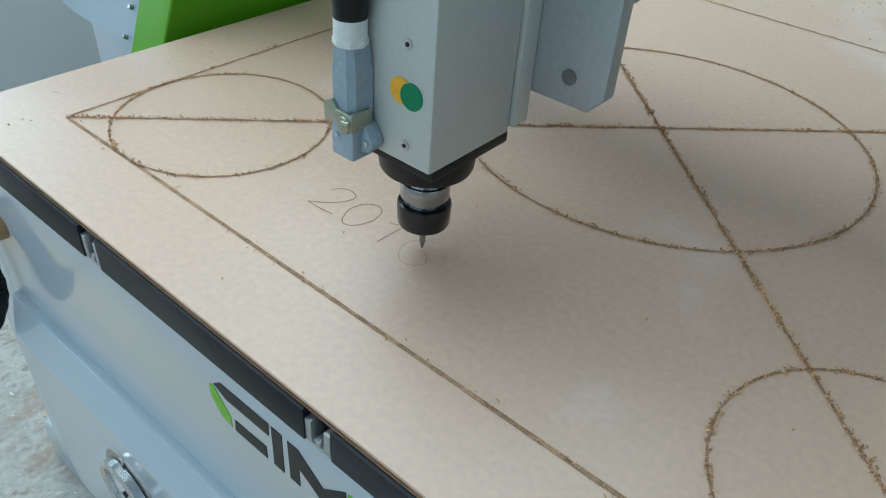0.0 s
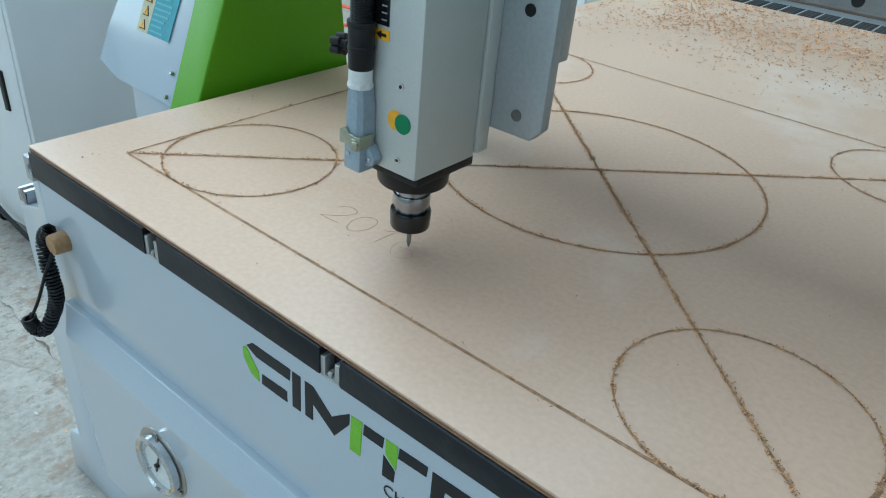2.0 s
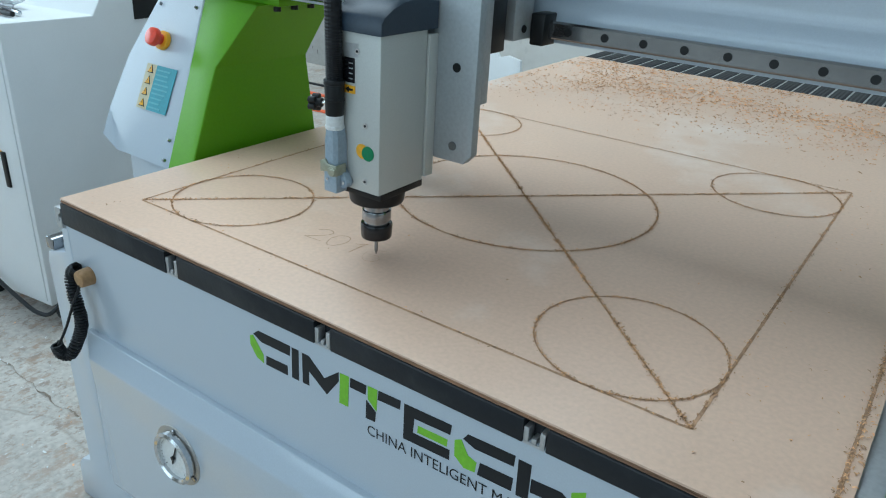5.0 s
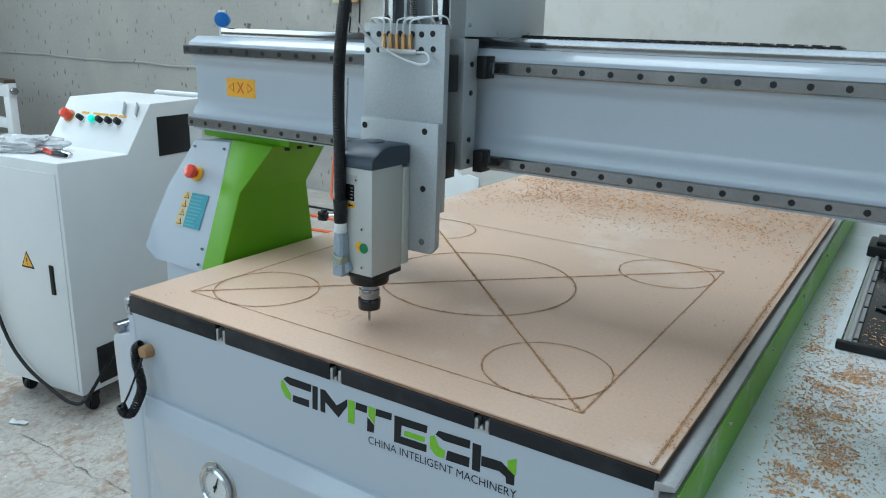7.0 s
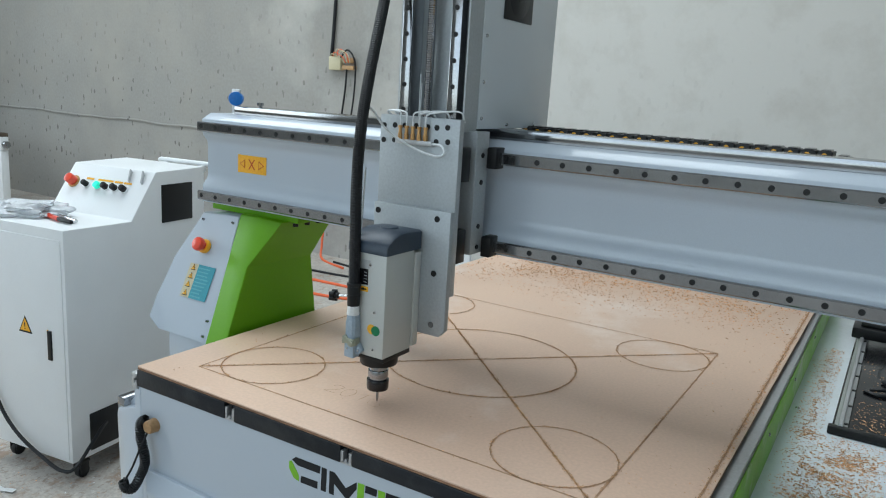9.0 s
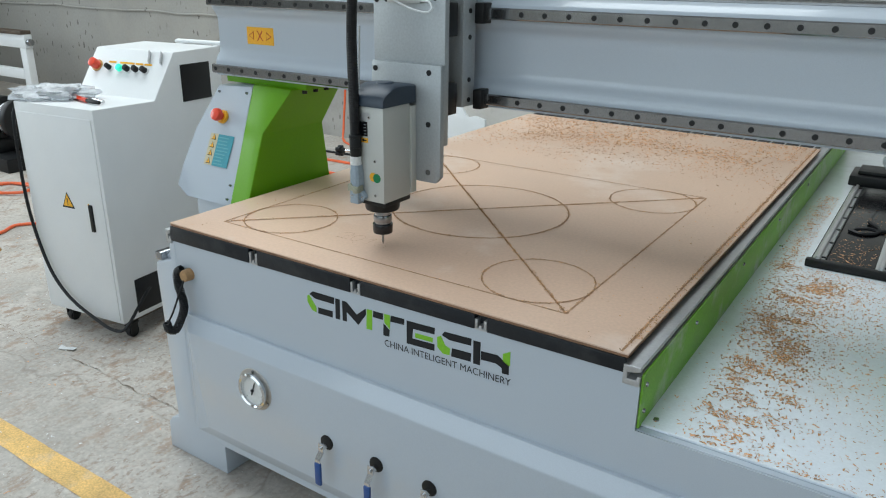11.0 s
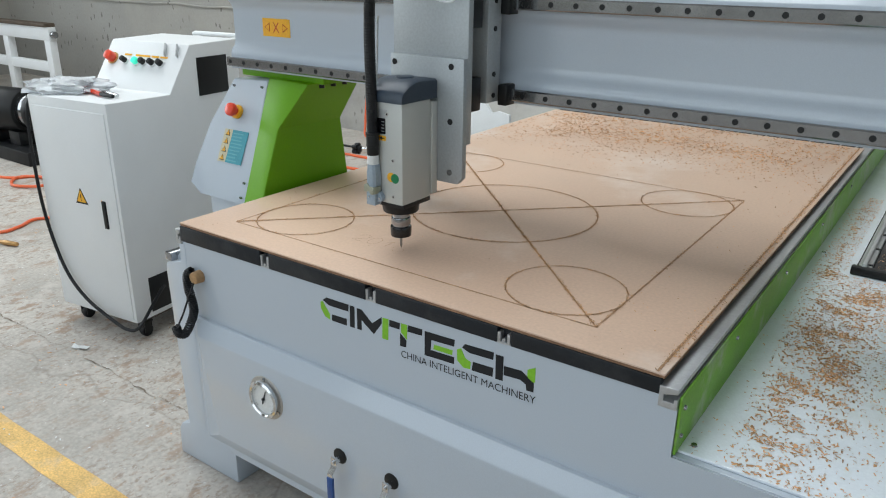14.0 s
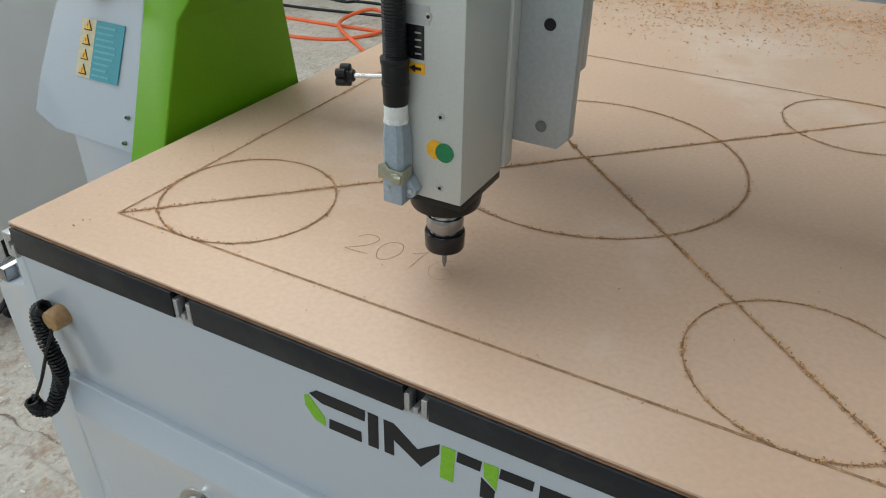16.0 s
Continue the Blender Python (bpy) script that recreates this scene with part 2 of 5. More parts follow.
def wall_material():
    """Old whitewashed plaster, paler towards +x: grey blotches, runs, and knocked-off flecks."""
    m = mat("old_plaster", (0.335, 0.327, 0.305), 0.85, var=0.12, scale=0.8, grain=0.05, grain_scale=40, bump=0.25, bump_scale=26, stain=(0.40, 0.38, 0.34), stain_scale=0.9, stain_amount=0.6)
    nt = m.node_tree
    nd, ln = nt.nodes, nt.links
    b = nd["Principled BSDF"]
    tc = nd["Texture Coordinate"]
    base = b.inputs["Base Color"].links[0].from_socket

    def rng(sock, a, bb, lo, hi):
        r = nd.new("ShaderNodeMapRange")
        ln.new(sock, r.inputs[0])
        for i, v in enumerate((a, bb, lo, hi)):
            r.inputs[1 + i].default_value = v
        return r.outputs[0]

    mp = nd.new("ShaderNodeMapping")
    mp.inputs["Rotation"].default_value = (0, 0.5, 0)
    mp.inputs["Scale"].default_value = (2.2, 1, 1.0)
    ln.new(tc.outputs["Object"], mp.inputs[0])
    fl = nd.new("ShaderNodeTexVoronoi")
    fl.voronoi_dimensions = "2D"
    fl.inputs["Scale"].default_value = 4.2
    flat0 = nd.new("ShaderNodeSeparateXYZ")
    ln.new(mp.outputs[0], flat0.inputs[0])
    flat = nd.new("ShaderNodeCombineXYZ")
    ln.new(flat0.outputs[0], flat.inputs[0])
    ln.new(flat0.outputs[2], flat.inputs[1])
    ln.new(flat.outputs[0], fl.inputs["Vector"])
    edge = nd.new("ShaderNodeTexNoise")
    edge.inputs["Scale"].default_value = 22
    ln.new(tc.outputs["Object"], edge.inputs["Vector"])
    s = nd.new("ShaderNodeMath")
    s.operation = "MULTIPLY_ADD"
    ln.new(edge.outputs[0], s.inputs[0])
    s.inputs[1].default_value = 0.42
    ln.new(fl.outputs["Distance"], s.inputs[2])
    mask = nd.new("ShaderNodeTexNoise")
    mask.inputs["Scale"].default_value = 1.6
    ln.new(tc.outputs["Object"], mask.inputs["Vector"])
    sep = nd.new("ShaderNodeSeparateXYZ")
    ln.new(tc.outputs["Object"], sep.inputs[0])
    reach = rng(sep.outputs[0], -3.0, -1.6, 1.0, 0.12)
    low = rng(sep.outputs[2], 1.1, 2.1, 1.0, 0.15)
    fac = rng(s.outputs[0], 0.275, 0.30, 0.8, 0)
    # Mixes in a paler tone towards +x, its edge broken up by noise.
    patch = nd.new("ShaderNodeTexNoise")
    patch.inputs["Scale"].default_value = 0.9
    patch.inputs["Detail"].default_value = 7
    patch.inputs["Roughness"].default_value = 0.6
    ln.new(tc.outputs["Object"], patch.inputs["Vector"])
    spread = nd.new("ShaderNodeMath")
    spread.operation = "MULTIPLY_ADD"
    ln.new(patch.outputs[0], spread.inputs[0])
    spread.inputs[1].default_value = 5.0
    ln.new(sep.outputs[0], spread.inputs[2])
    paler = nd.new("ShaderNodeMix")
    paler.data_type = "RGBA"
    ln.new(rng(spread.outputs[0], -0.6, 1.3, 0.0, 0.85), paler.inputs[0])
    ln.new(base, paler.inputs[6])
    paler.inputs[7].default_value = (0.63, 0.622, 0.59, 1)
    base = paler.outputs[2]
    grime = nd.new("ShaderNodeTexNoise")
    grime.inputs["Scale"].default_value = 2.6
    grime.inputs["Detail"].default_value = 8
    grime.inputs["Roughness"].default_value = 0.68
    ln.new(tc.outputs["Object"], grime.inputs["Vector"])
    dirty = nd.new("ShaderNodeMix")
    dirty.data_type = "RGBA"
    ln.new(rng(grime.outputs[0], 0.48, 0.78, 0.0, 0.5), dirty.inputs[0])
    ln.new(base, dirty.inputs[6])
    dirty.inputs[7].default_value = (0.36, 0.33, 0.285, 1)
    base = dirty.outputs[2]
    for other in (rng(mask.outputs[0], 0.38, 0.50, 0, 1), reach, low):
        x = nd.new("ShaderNodeMath")
        x.operation = "MULTIPLY"
        ln.new(fac, x.inputs[0])
        ln.new(other, x.inputs[1])
        fac = x.outputs[0]
    mx = nd.new("ShaderNodeMix")
    mx.data_type = "RGBA"
    ln.new(fac, mx.inputs[0])
    ln.new(base, mx.inputs[6])
    mx.inputs[7].default_value = (0.13, 0.12, 0.11, 1)
    ln.new(mx.outputs[2], b.inputs["Base Color"])
    return m


FLOOR = floor_material()
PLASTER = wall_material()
LINE_PAINT = mat("worn_yellow_paint", (0.74, 0.48, 0.17), 0.7, var=0.2, scale=8, grain=0.2, bump=0.3, bump_scale=50, stain=(0.56, 0.50, 0.42), stain_scale=7, stain_amount=0.5)
CEIL = mat("ceiling_paint", (0.55, 0.56, 0.56), 0.8, var=0.1, scale=1.0)


# ---- mesh helpers ----
def box(bm, x0, x1, y0, y1, z0, z1, bevel=0.0, seg=2):
    r = bmesh.ops.create_cube(bm, size=1, matrix=Matrix.LocRotScale(((x0 + x1) / 2, (y0 + y1) / 2, (z0 + z1) / 2), None, (x1 - x0, y1 - y0, z1 - z0)))
    if bevel:
        edges = list({e for v in r["verts"] for e in v.link_edges})
        bmesh.ops.bevel(bm, geom=edges, offset=bevel, segments=seg, affect="EDGES", profile=0.5)
    return bm


def cyl(bm, a, b, r, r2=None, seg=20, bevel=0.0):
    a, b = Vector(a), Vector(b)
    d = b - a
    m = Matrix.Translation((a + b) / 2) @ d.to_track_quat("Z", "Y").to_matrix().to_4x4()
    res = bmesh.ops.create_cone(bm, cap_ends=True, segments=seg, radius1=r, radius2=r if r2 is None else r2, depth=d.length, matrix=m)
    if bevel:
        rim = [e for e in {e for v in res["verts"] for e in v.link_edges} if len(e.link_faces) == 2 and any(len(f.verts) > 4 for f in e.link_faces)]
        bmesh.ops.bevel(bm, geom=rim, offset=bevel, segments=2, affect="EDGES", profile=0.5)
    return bm


def prism(bm, outline, lo, hi, axis="x", bevel=0.0):
    """An outline of two coordinates drawn out along an axis. x: (y, z); y: (x, z); z: (x, y)."""
    put = {"x": lambda p, v: (v, p[0], p[1]), "y": lambda p, v: (p[0], v, p[1]), "z": lambda p, v: (p[0], p[1], v)}[axis]
    a = [bm.verts.new(put(p, lo)) for p in outline]
    b = [bm.verts.new(put(p, hi)) for p in outline]
    n = len(outline)
    faces = [bm.faces.new(a), bm.faces.new(b[::-1])] + [bm.faces.new((a[i], b[i], b[(i + 1) % n], a[(i + 1) % n])) for i in range(n)]
    bmesh.ops.recalc_face_normals(bm, faces=faces)
    if bevel:
        edges = list({e for f in faces for e in f.edges})
        bmesh.ops.bevel(bm, geom=edges, offset=bevel, segments=2, affect="EDGES", profile=0.5)
    return bm


def loft(bm, rings):
    """Rings of equal counts joined into one closed skin."""
    vs = [[bm.verts.new(p) for p in ring] for ring in rings]
    n = len(vs[0])
    faces = [bm.faces.new(vs[0]), bm.faces.new(vs[-1][::-1])]
    for a, b in zip(vs, vs[1:]):
        faces += [bm.faces.new((a[i], b[i], b[(i + 1) % n], a[(i + 1) % n])) for i in range(n)]
    bmesh.ops.recalc_face_normals(bm, faces=faces)
    return bm


def smooth_line(points, steps=8):
    """A Catmull-Rom line through the points."""
    p = [Vector(q) for q in points]
    p = [2 * p[0] - p[1], *p, 2 * p[-1] - p[-2]]
    out = []
    for i in range(1, len(p) - 2):
        for k in range(steps):
            t = k / steps
            out.append(0.5 * ((2 * p[i]) + (p[i + 1] - p[i - 1]) * t + (2 * p[i - 1] - 5 * p[i] + 4 * p[i + 1] - p[i + 2]) * t * t + (3 * p[i] - p[i - 1] - 3 * p[i + 1] + p[i + 2]) * t ** 3))
    return out + [p[-2]]


def tube(bm, line, r, seg=10, ribs=0.0):
    line = [Vector(q) for q in line]
    rings, ref = [], Vector((0.31, 0.22, 0.92))
    for i, q in enumerate(line):
        d = (line[min(i + 1, len(line) - 1)] - line[max(i - 1, 0)]).normalized()
        u = d.cross(ref)
        u = (u if u.length > 1e-3 else d.cross(Vector((1, 0, 0)))).normalized()
        w = d.cross(u)
        rr = r + (ribs if i % 2 else 0)
        rings.append([q + rr * (math.cos(2 * math.pi * k / seg) * u + math.sin(2 * math.pi * k / seg) * w) for k in range(seg)])
    return loft(bm, rings)


def link(name, bm, material, smooth=False):
    me = bpy.data.meshes.new(name)
    bm.to_mesh(me)
    bm.free()
    me.materials.append(material)
    if smooth:
        me.polygons.foreach_set("use_smooth", [True] * len(me.polygons))
        me.set_sharp_from_angle(angle=radians(38))
    return new(name, me)


def under(ob, parent):
    ob.parent = parent
    if parent.type == "EMPTY":
        ob.matrix_parent_inverse = Matrix.Translation(parent.location).inverted()
    return ob


def part(name, bm, material, parent, label="", smooth=True):
    ob = under(link(name, bm, material, smooth), parent)
    return tagged(ob, label) if label else ob


def thing(name, place, label, category, group=""):
    ob = new(name)
    ob.location = place
    ob.empty_display_size = 0.1
    return tagged(ob, label, category, group)


def single(name, bm, material, label, category, group="", kind="", smooth=True):
    return tagged(link(name, bm, material, smooth), label, category, group, kind)


def NB():
    return bmesh.new()


def lettering(name, text, size, m, material, parent=None, outline=0.0, shear=0.0, width=None, spacing=1.0):
    """Words in the built-in font, as a mesh."""
    cu = bpy.data.curves.new(name, "FONT")
    cu.body, cu.size, cu.shear, cu.space_character = text, size, shear, spacing
    if outline:
        cu.fill_mode, cu.bevel_depth, cu.bevel_resolution = "NONE", outline, 0
    tmp = bpy.data.objects.new("tmp", cu)
    scene.collection.objects.link(tmp)
    me = bpy.data.meshes.new_from_object(tmp.evaluated_get(bpy.context.evaluated_depsgraph_get()))
    bpy.data.objects.remove(tmp)
    me.materials.clear()
    me.materials.append(material)
    if width:
        xs = [v.co.x for v in me.vertices]
        k = width / (max(xs) - min(xs))
        me.transform(Matrix.Diagonal((k, 1, 1, 1)) @ Matrix.Translation((-min(xs), 0, 0)))
    me.transform(m)
    ob = new(name, me)
    return under(ob, parent) if parent else ob


# ---- the hall ----
X0, X1, Y0, Y1, ZC = HALL
bm = NB()
bmesh.ops.create_grid(bm, x_segments=40, y_segments=30, size=0.5, matrix=Matrix.LocRotScale(((X0 + X1) / 2, (Y0 + Y1) / 2, 0), None, (X1 - X0, Y1 - Y0, 1)))
single("floor", bm, FLOOR, "worn dusty concrete floor with cracks and scattered chips", "floor", kind="structure")
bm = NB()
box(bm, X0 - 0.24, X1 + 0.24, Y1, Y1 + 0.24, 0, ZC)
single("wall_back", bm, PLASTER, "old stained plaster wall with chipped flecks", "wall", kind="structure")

def holed_wall(name, along, fixed, thick, a0, a1, holes, z0, z1):
    """A wall with window openings from z0 to z1."""
    bm = NB()
    cuts = sorted(holes)
    def piece(p, q, za, zb):
        if along == "x":
            box(bm, p, q, fixed - thick, fixed, za, zb)
        else:
            box(bm, fixed - thick, fixed, p, q, za, zb)
    piece(a0, a1, 0, z0)
    piece(a0, a1, z1, ZC)
    last = a0
    for p, q in cuts:
        piece(last, p, z0, z1)
        last = q
    piece(last, a1, z0, z1)
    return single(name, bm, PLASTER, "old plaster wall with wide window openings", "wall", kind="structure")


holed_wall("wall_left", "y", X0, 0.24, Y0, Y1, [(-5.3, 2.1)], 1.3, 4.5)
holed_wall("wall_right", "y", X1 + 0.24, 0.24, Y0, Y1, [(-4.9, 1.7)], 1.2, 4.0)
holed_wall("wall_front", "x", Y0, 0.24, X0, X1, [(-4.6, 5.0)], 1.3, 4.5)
bm = NB()
SX0, SX1, SY0, SY1 = SKYLIGHT
FX0, FX1, FY0, FY1 = FRONT_FILL_HOLE
for ya, yb, xa, xb in ((Y0 - 0.24, FY0, X0, X0), (FY0, FY1, FX0, FX1), (FY1, SY0, X0, X0), (SY0, SY1, SX0, SX1), (SY1, Y1 + 0.24, X0, X0)):
    if xa > X0:
        box(bm, X0 - 0.24, xa, ya, yb, ZC, ZC + 0.2)
    box(bm, xb if xa > X0 else X0 - 0.24, X1 + 0.24, ya, yb, ZC, ZC + 0.2)
single("ceiling", bm, CEIL, "plain painted hall ceiling", "ceiling", kind="structure")
bm = NB()
bmesh.ops.create_grid(bm, x_segments=60, y_segments=2, size=0.5, matrix=Matrix.LocRotScale((-0.5, -0.262, 0.0015), None, (9.0, 0.082, 1)))
for v in bm.verts:
    v.co.y += 0.006 * noise.noise((v.co.x * 4, v.co.y * 9, 0))
single("floor_line", bm, LINE_PAINT, "worn yellow painted safety line on concrete", "floor line", kind="structure")
bm = NB()
ring = []
for i in range(900):
    x = -7.5 + i * 0.0095
    y = 0.135 + 0.02 * noise.noise((x * 0.9, 1, 0)) + 0.016 * noise.noise((x * 5, 2, 0)) + 0.010 * noise.noise((x * 19, 5, 0)) + 0.003 * random.uniform(-1, 1)
    w = 0.0055 * max(0.12, abs(noise.noise((x * 9, 4, 0))) * 1.6 + 0.5 * noise.noise((x * 31, 6, 0)))
    ring.append((bm.verts.new((x, y - w, 0.003)), bm.verts.new((x, y + w, 0.003))))
for a, b in zip(ring, ring[1:]):
    if noise.noise((a[0].co.x * 3.7, 8, 0)) > -0.4:
        bm.faces.new((a[0], b[0], b[1], a[1]))
single("floor_crack", bm, CRACK, "long ragged crack across the concrete", "crack", kind="structure", smooth=False)
bm = NB()
rag = []
for i in range(161):
    x = X0 + (X1 - X0) * i / 160
    z = 0.975 + 0.035 * noise.noise((x * 0.6, 0, 3)) + 0.012 * noise.noise((x * 2.4, 0, 5))
    rag.append((x, Y1 - 0.006, z))
tube(bm, rag, 0.012, 6)
single("plaster_ledge", bm, PLASTER, "rough horizontal plaster seam along the wall", "wall seam", kind="structure")

# ---- the router: base ----
BIT = (0.585, 0.198)
router = thing("cnc_router", (0.65, 1.2, 0), "grey and lime green gantry router with plywood clamped on its bed", "machine")

bm = NB()
prism(bm, [(0.008, 0.69), (0.008, 0.10), (0.06, 0.10), (2.9, 0.10), (2.9, 0.69)], 0.002, 1.3205, "x", 0.003)
part("base_body", bm, GREY, router, "grey-blue painted steel base")
bm = NB()
prism(bm, [(0.004, 0.69), (0.004, 0.640), (-0.060, 0.622), (-0.066, 0.605), (-0.050, 0.122), (-0.085, 0.108), (-0.100, 0.088), (-0.105, 0.0), (0.15, 0.0), (0.15, 0.095), (0.03, 0.13), (0.03, 0.703), (0.021, 0.703), (0.021, 0.69)], 0.0, 0.10, "y", 0.004)
part("foot", bm, GREY, router)
bm = NB()
prism(bm, [(1.55, 0.099), (1.55, 0.0), (1.86, 0.0), (1.86, 0.099)], 0.010, 0.12, "y", 0.005)
part("foot", bm, GREY, router)
bm = NB()
prism(bm, [(0.031, 0.705), (0.031, 0.128), (0.151, 0.096), (1.765, 0.096), (1.765, 0.600), (1.321, 0.600), (1.321, 0.692), (1.290, 0.692), (1.290, 0.716)], -0.0, 0.0035, "y")
part("front_skin", bm, GREY, router, "grey-blue painted front panel", smooth=False)
# raised lower panel with a sloping shoulder
bm = NB()
outline = [(0.0, 0.4975), (-0.011, 0.4975), (-0.031, 0.459), (-0.032, 0.455), (-0.032, 0.172), (-0.012, 0.128), (0.0, 0.124)]
prism(bm, outline, 0.056, 1.72, "x")
for v in bm.verts:
    if v.co.x < 0.1 and v.co.y < -0.02:
        v.co.x += 0.030 if v.co.z > 0.4 else 0.075
soft = [e for e in bm.edges if all(v.co.y < -0.003 for v in e.verts)]
bmesh.ops.bevel(bm, geom=soft, offset=0.0022, segments=3, affect="EDGES", profile=0.5)
part("lower_panel", bm, GREY, router, "raised grey panel with sloping shoulder")
bm = NB()
prism(bm, [(1.322, 0.6015), (1.322, 0.10), (1.766, 0.10), (1.766, 0.6015)], 0.005, 2.9, "y", 0.002)
part("side_body", bm, GREY, router)
bm = NB()
box(bm, 1.325, 1.752, 0.018, 2.88, 0.602, 0.608, 0.0015)
deck = part("side_deck", bm, DECK, router, "pale painted steel deck strewn with shavings")
bm = NB()
box(bm, 1.7545, 1.7670, 0.010, 2.88, 0.6018, 0.6065, 0.0018)
part("deck_edge", bm, DECK, router, "pale rounded edge of the deck")
for x, y in ((1.345, 0.045), (1.735, 0.045), (1.735, 1.2), (1.345, 1.2)):
    bm = NB()
    cyl(bm, (x, y, 0.607), (x, y, 0.611), 0.006, 0.005, 12)
    part("screw", bm, STEEL, deck)
bm = NB()
box(bm, 1.3215, 1.3265, 0.004, 2.86, 0.604, 0.716, 0.001)
screen = part("green_side_plate", bm, DUSTY_GREEN, router, "dusty green painted side plate")
for y in (0.02, 0.33, 0.75, 1.2, 1.7):
    for z in (0.635, 0.69) if y < 0.1 else (0.69,):
        bm = NB()
        cyl(bm, (1.326, y, z), (1.330, y, z), 0.005, 0.004, 10)
        part("screw", bm, STEEL, screen)
# bed
bm = NB()
box(bm, 0.018, 1.287, 0.012, 2.62, 0.695, 0.7418, 0.001)
part("bed", bm, STRIP, router, "dark slatted router bed")
for i in range(23):
    x = 0.026 + i * 0.0545
    bm = NB()
    box(bm, x, x + 0.046, 2.066, 2.60, 0.7418, 0.7460, 0.0012)
    for k in range(3):
        box(bm, x + 0.007 + k * 0.0125, x + 0.013 + k * 0.0125, 2.07, 2.59, 0.7462, 0.7470)
    part("bed_slat", bm, STRIP, router)
    bm = NB()
    box(bm, x + 0.0475, x + 0.0530, 2.066, 2.60, 0.7418, 0.7450, 0.001)
    part("slot_lip", bm, ALU, router)


def sag(bm, slope=0.010):
    """The lower edge of the front trims drops a little towards the left end."""
    for v in bm.verts:
        if v.co.z < 0.724:
            v.co.z += 0.005 - slope * (1.29 - v.co.x)
    return bm


TS = (0.335, 0.661, 0.988)
edges = [0.022, *TS, 1.290]
for i in range(4):
    bm = NB()
    a = edges[i] + (0.016 if i else 0.0)
    b = edges[i + 1] - (0.014 if i < 3 else 0.0)
    box(bm, a, b, -0.0035, 0.011, 0.7080, 0.7412, 0.0012)
    sag(bm)
    part("edge_strip", bm, STRIP, router, "dark plastic edge strip")
for x in TS:
    bm = NB()
    for dx0, dx1, z0, z1 in ((-0.014, 0.014, 0.707, 0.711), (-0.014, -0.007, 0.711, 0.732), (0.007, 0.014, 0.711, 0.732), (-0.003, 0.003, 0.711, 0.718)):
        box(bm, x + dx0, x + dx1, -0.002, 0.012, z0, z1, 0.0008)
    sag(bm)
    part("slot_profile", bm, ALU, router, "bare aluminium T-slot end")
for x0, x1 in ((0.002, 0.020), (1.2885, 1.3205)):
    bm = NB()
    prism(bm, [(x0, 0.692), (x1, 0.692), (x1, 0.712), (x1 - 0.006, 0.712), (x1 - 0.006, 0.704), (x0 + 0.008, 0.704), (x0 + 0.008, 0.716), (x1, 0.722), (x1, 0.731), (x0, 0.731)], -0.004, 2.62, "y", 0.0008)
    part("edge_profile", bm, ALU, router, "bare aluminium edge profile")
# left linear rail on its bracket
bm = NB()
prism(bm, [(-0.002, 0.66), (-0.05, 0.60), (-0.06, 0.60), (-0.06, 0.618), (-0.002, 0.672)], 0.02, 2.9, "y", 0.002)
part("rail_bracket", bm, GREY, router)
bm = NB()
box(bm, -0.062, -0.036, 0.0, 2.9, 0.628, 0.652, 0.003)
part("side_rail", bm, STEEL, router, "oily steel guide rail")
# right linear rail, on the outer side
bm = NB()
box(bm, 1.768, 1.792, 0.03, 2.9, 0.545, 0.570, 0.002)
rr = part("side_rail", bm, STEEL, router, "steel guide rail with bolt holes")
for i in range(14):
    bm = NB()
    y = 0.06 + i * 0.06
    cyl(bm, (1.780, y, 0.569), (1.780, y, 0.5712), 0.0055, None, 10)
    part("bolt", bm, BLACK, rr)
bm = NB()
box(bm, 1.672, 1.752, -0.0018, 0.001, 0.530, 0.590, 0.0005)
wl = part("warning_label", bm, YELLOW, router, "yellow and black warning label")
for i in range(9):
    bm = NB()
    prism(bm, [(1.672 + i * 0.0085, 0.582), (1.6765 + i * 0.0085, 0.582), (1.6795 + i * 0.0085, 0.590), (1.675 + i * 0.0085, 0.590)], -0.0028, -0.0016, "y")
    part("stripe", bm, INK_BLACK, wl)


def sign_triangle(parent, c, u, w, size, edge=INK_BLACK, fill=YELLOW, n=None):
    """A black-edged warning triangle in the plane of u (across) and w (up), centred at c."""
    c, u, w = Vector(c), Vector(u).normalized(), Vector(w).normalized()
    n = u.cross(w).normalized()
    def tri(s, lift, m, name):
        bm = NB()
        pts = [c + s * (-0.5 * u - 0.42 * w), c + s * (0.5 * u - 0.42 * w), c + s * 0.5 * w]
        a = [bm.verts.new(p + n * lift) for p in pts]
        b = [bm.verts.new(p + n * (lift - 0.001)) for p in pts]
        bm.faces.new(a)
        bm.faces.new(b[::-1])
        for i in range(3):
            bm.faces.new((a[i], b[i], b[(i + 1) % 3], a[(i + 1) % 3]))
        bmesh.ops.recalc_face_normals(bm, faces=bm.faces[:])
        return part(name, bm, m, parent)
    t = tri(size, 0.0012, edge, "warning_triangle")
    tri_in = tri(size * 0.76, 0.0020, fill, "triangle_fill")
    bm = NB()
    for k0, k1, hw in ((0.14, -0.10, 0.045), (-0.16, -0.24, 0.04)):
        pts = [c + size * (k0 * w - hw * u), c + size * (k0 * w + hw * u), c + size * (k1 * w + hw * 0.7 * u), c + size * (k1 * w - hw * 0.7 * u)]
        a = [bm.verts.new(p + n * 0.0027) for p in pts]
        bm.faces.new(a)
    part("triangle_mark", bm, edge, parent)
    return t


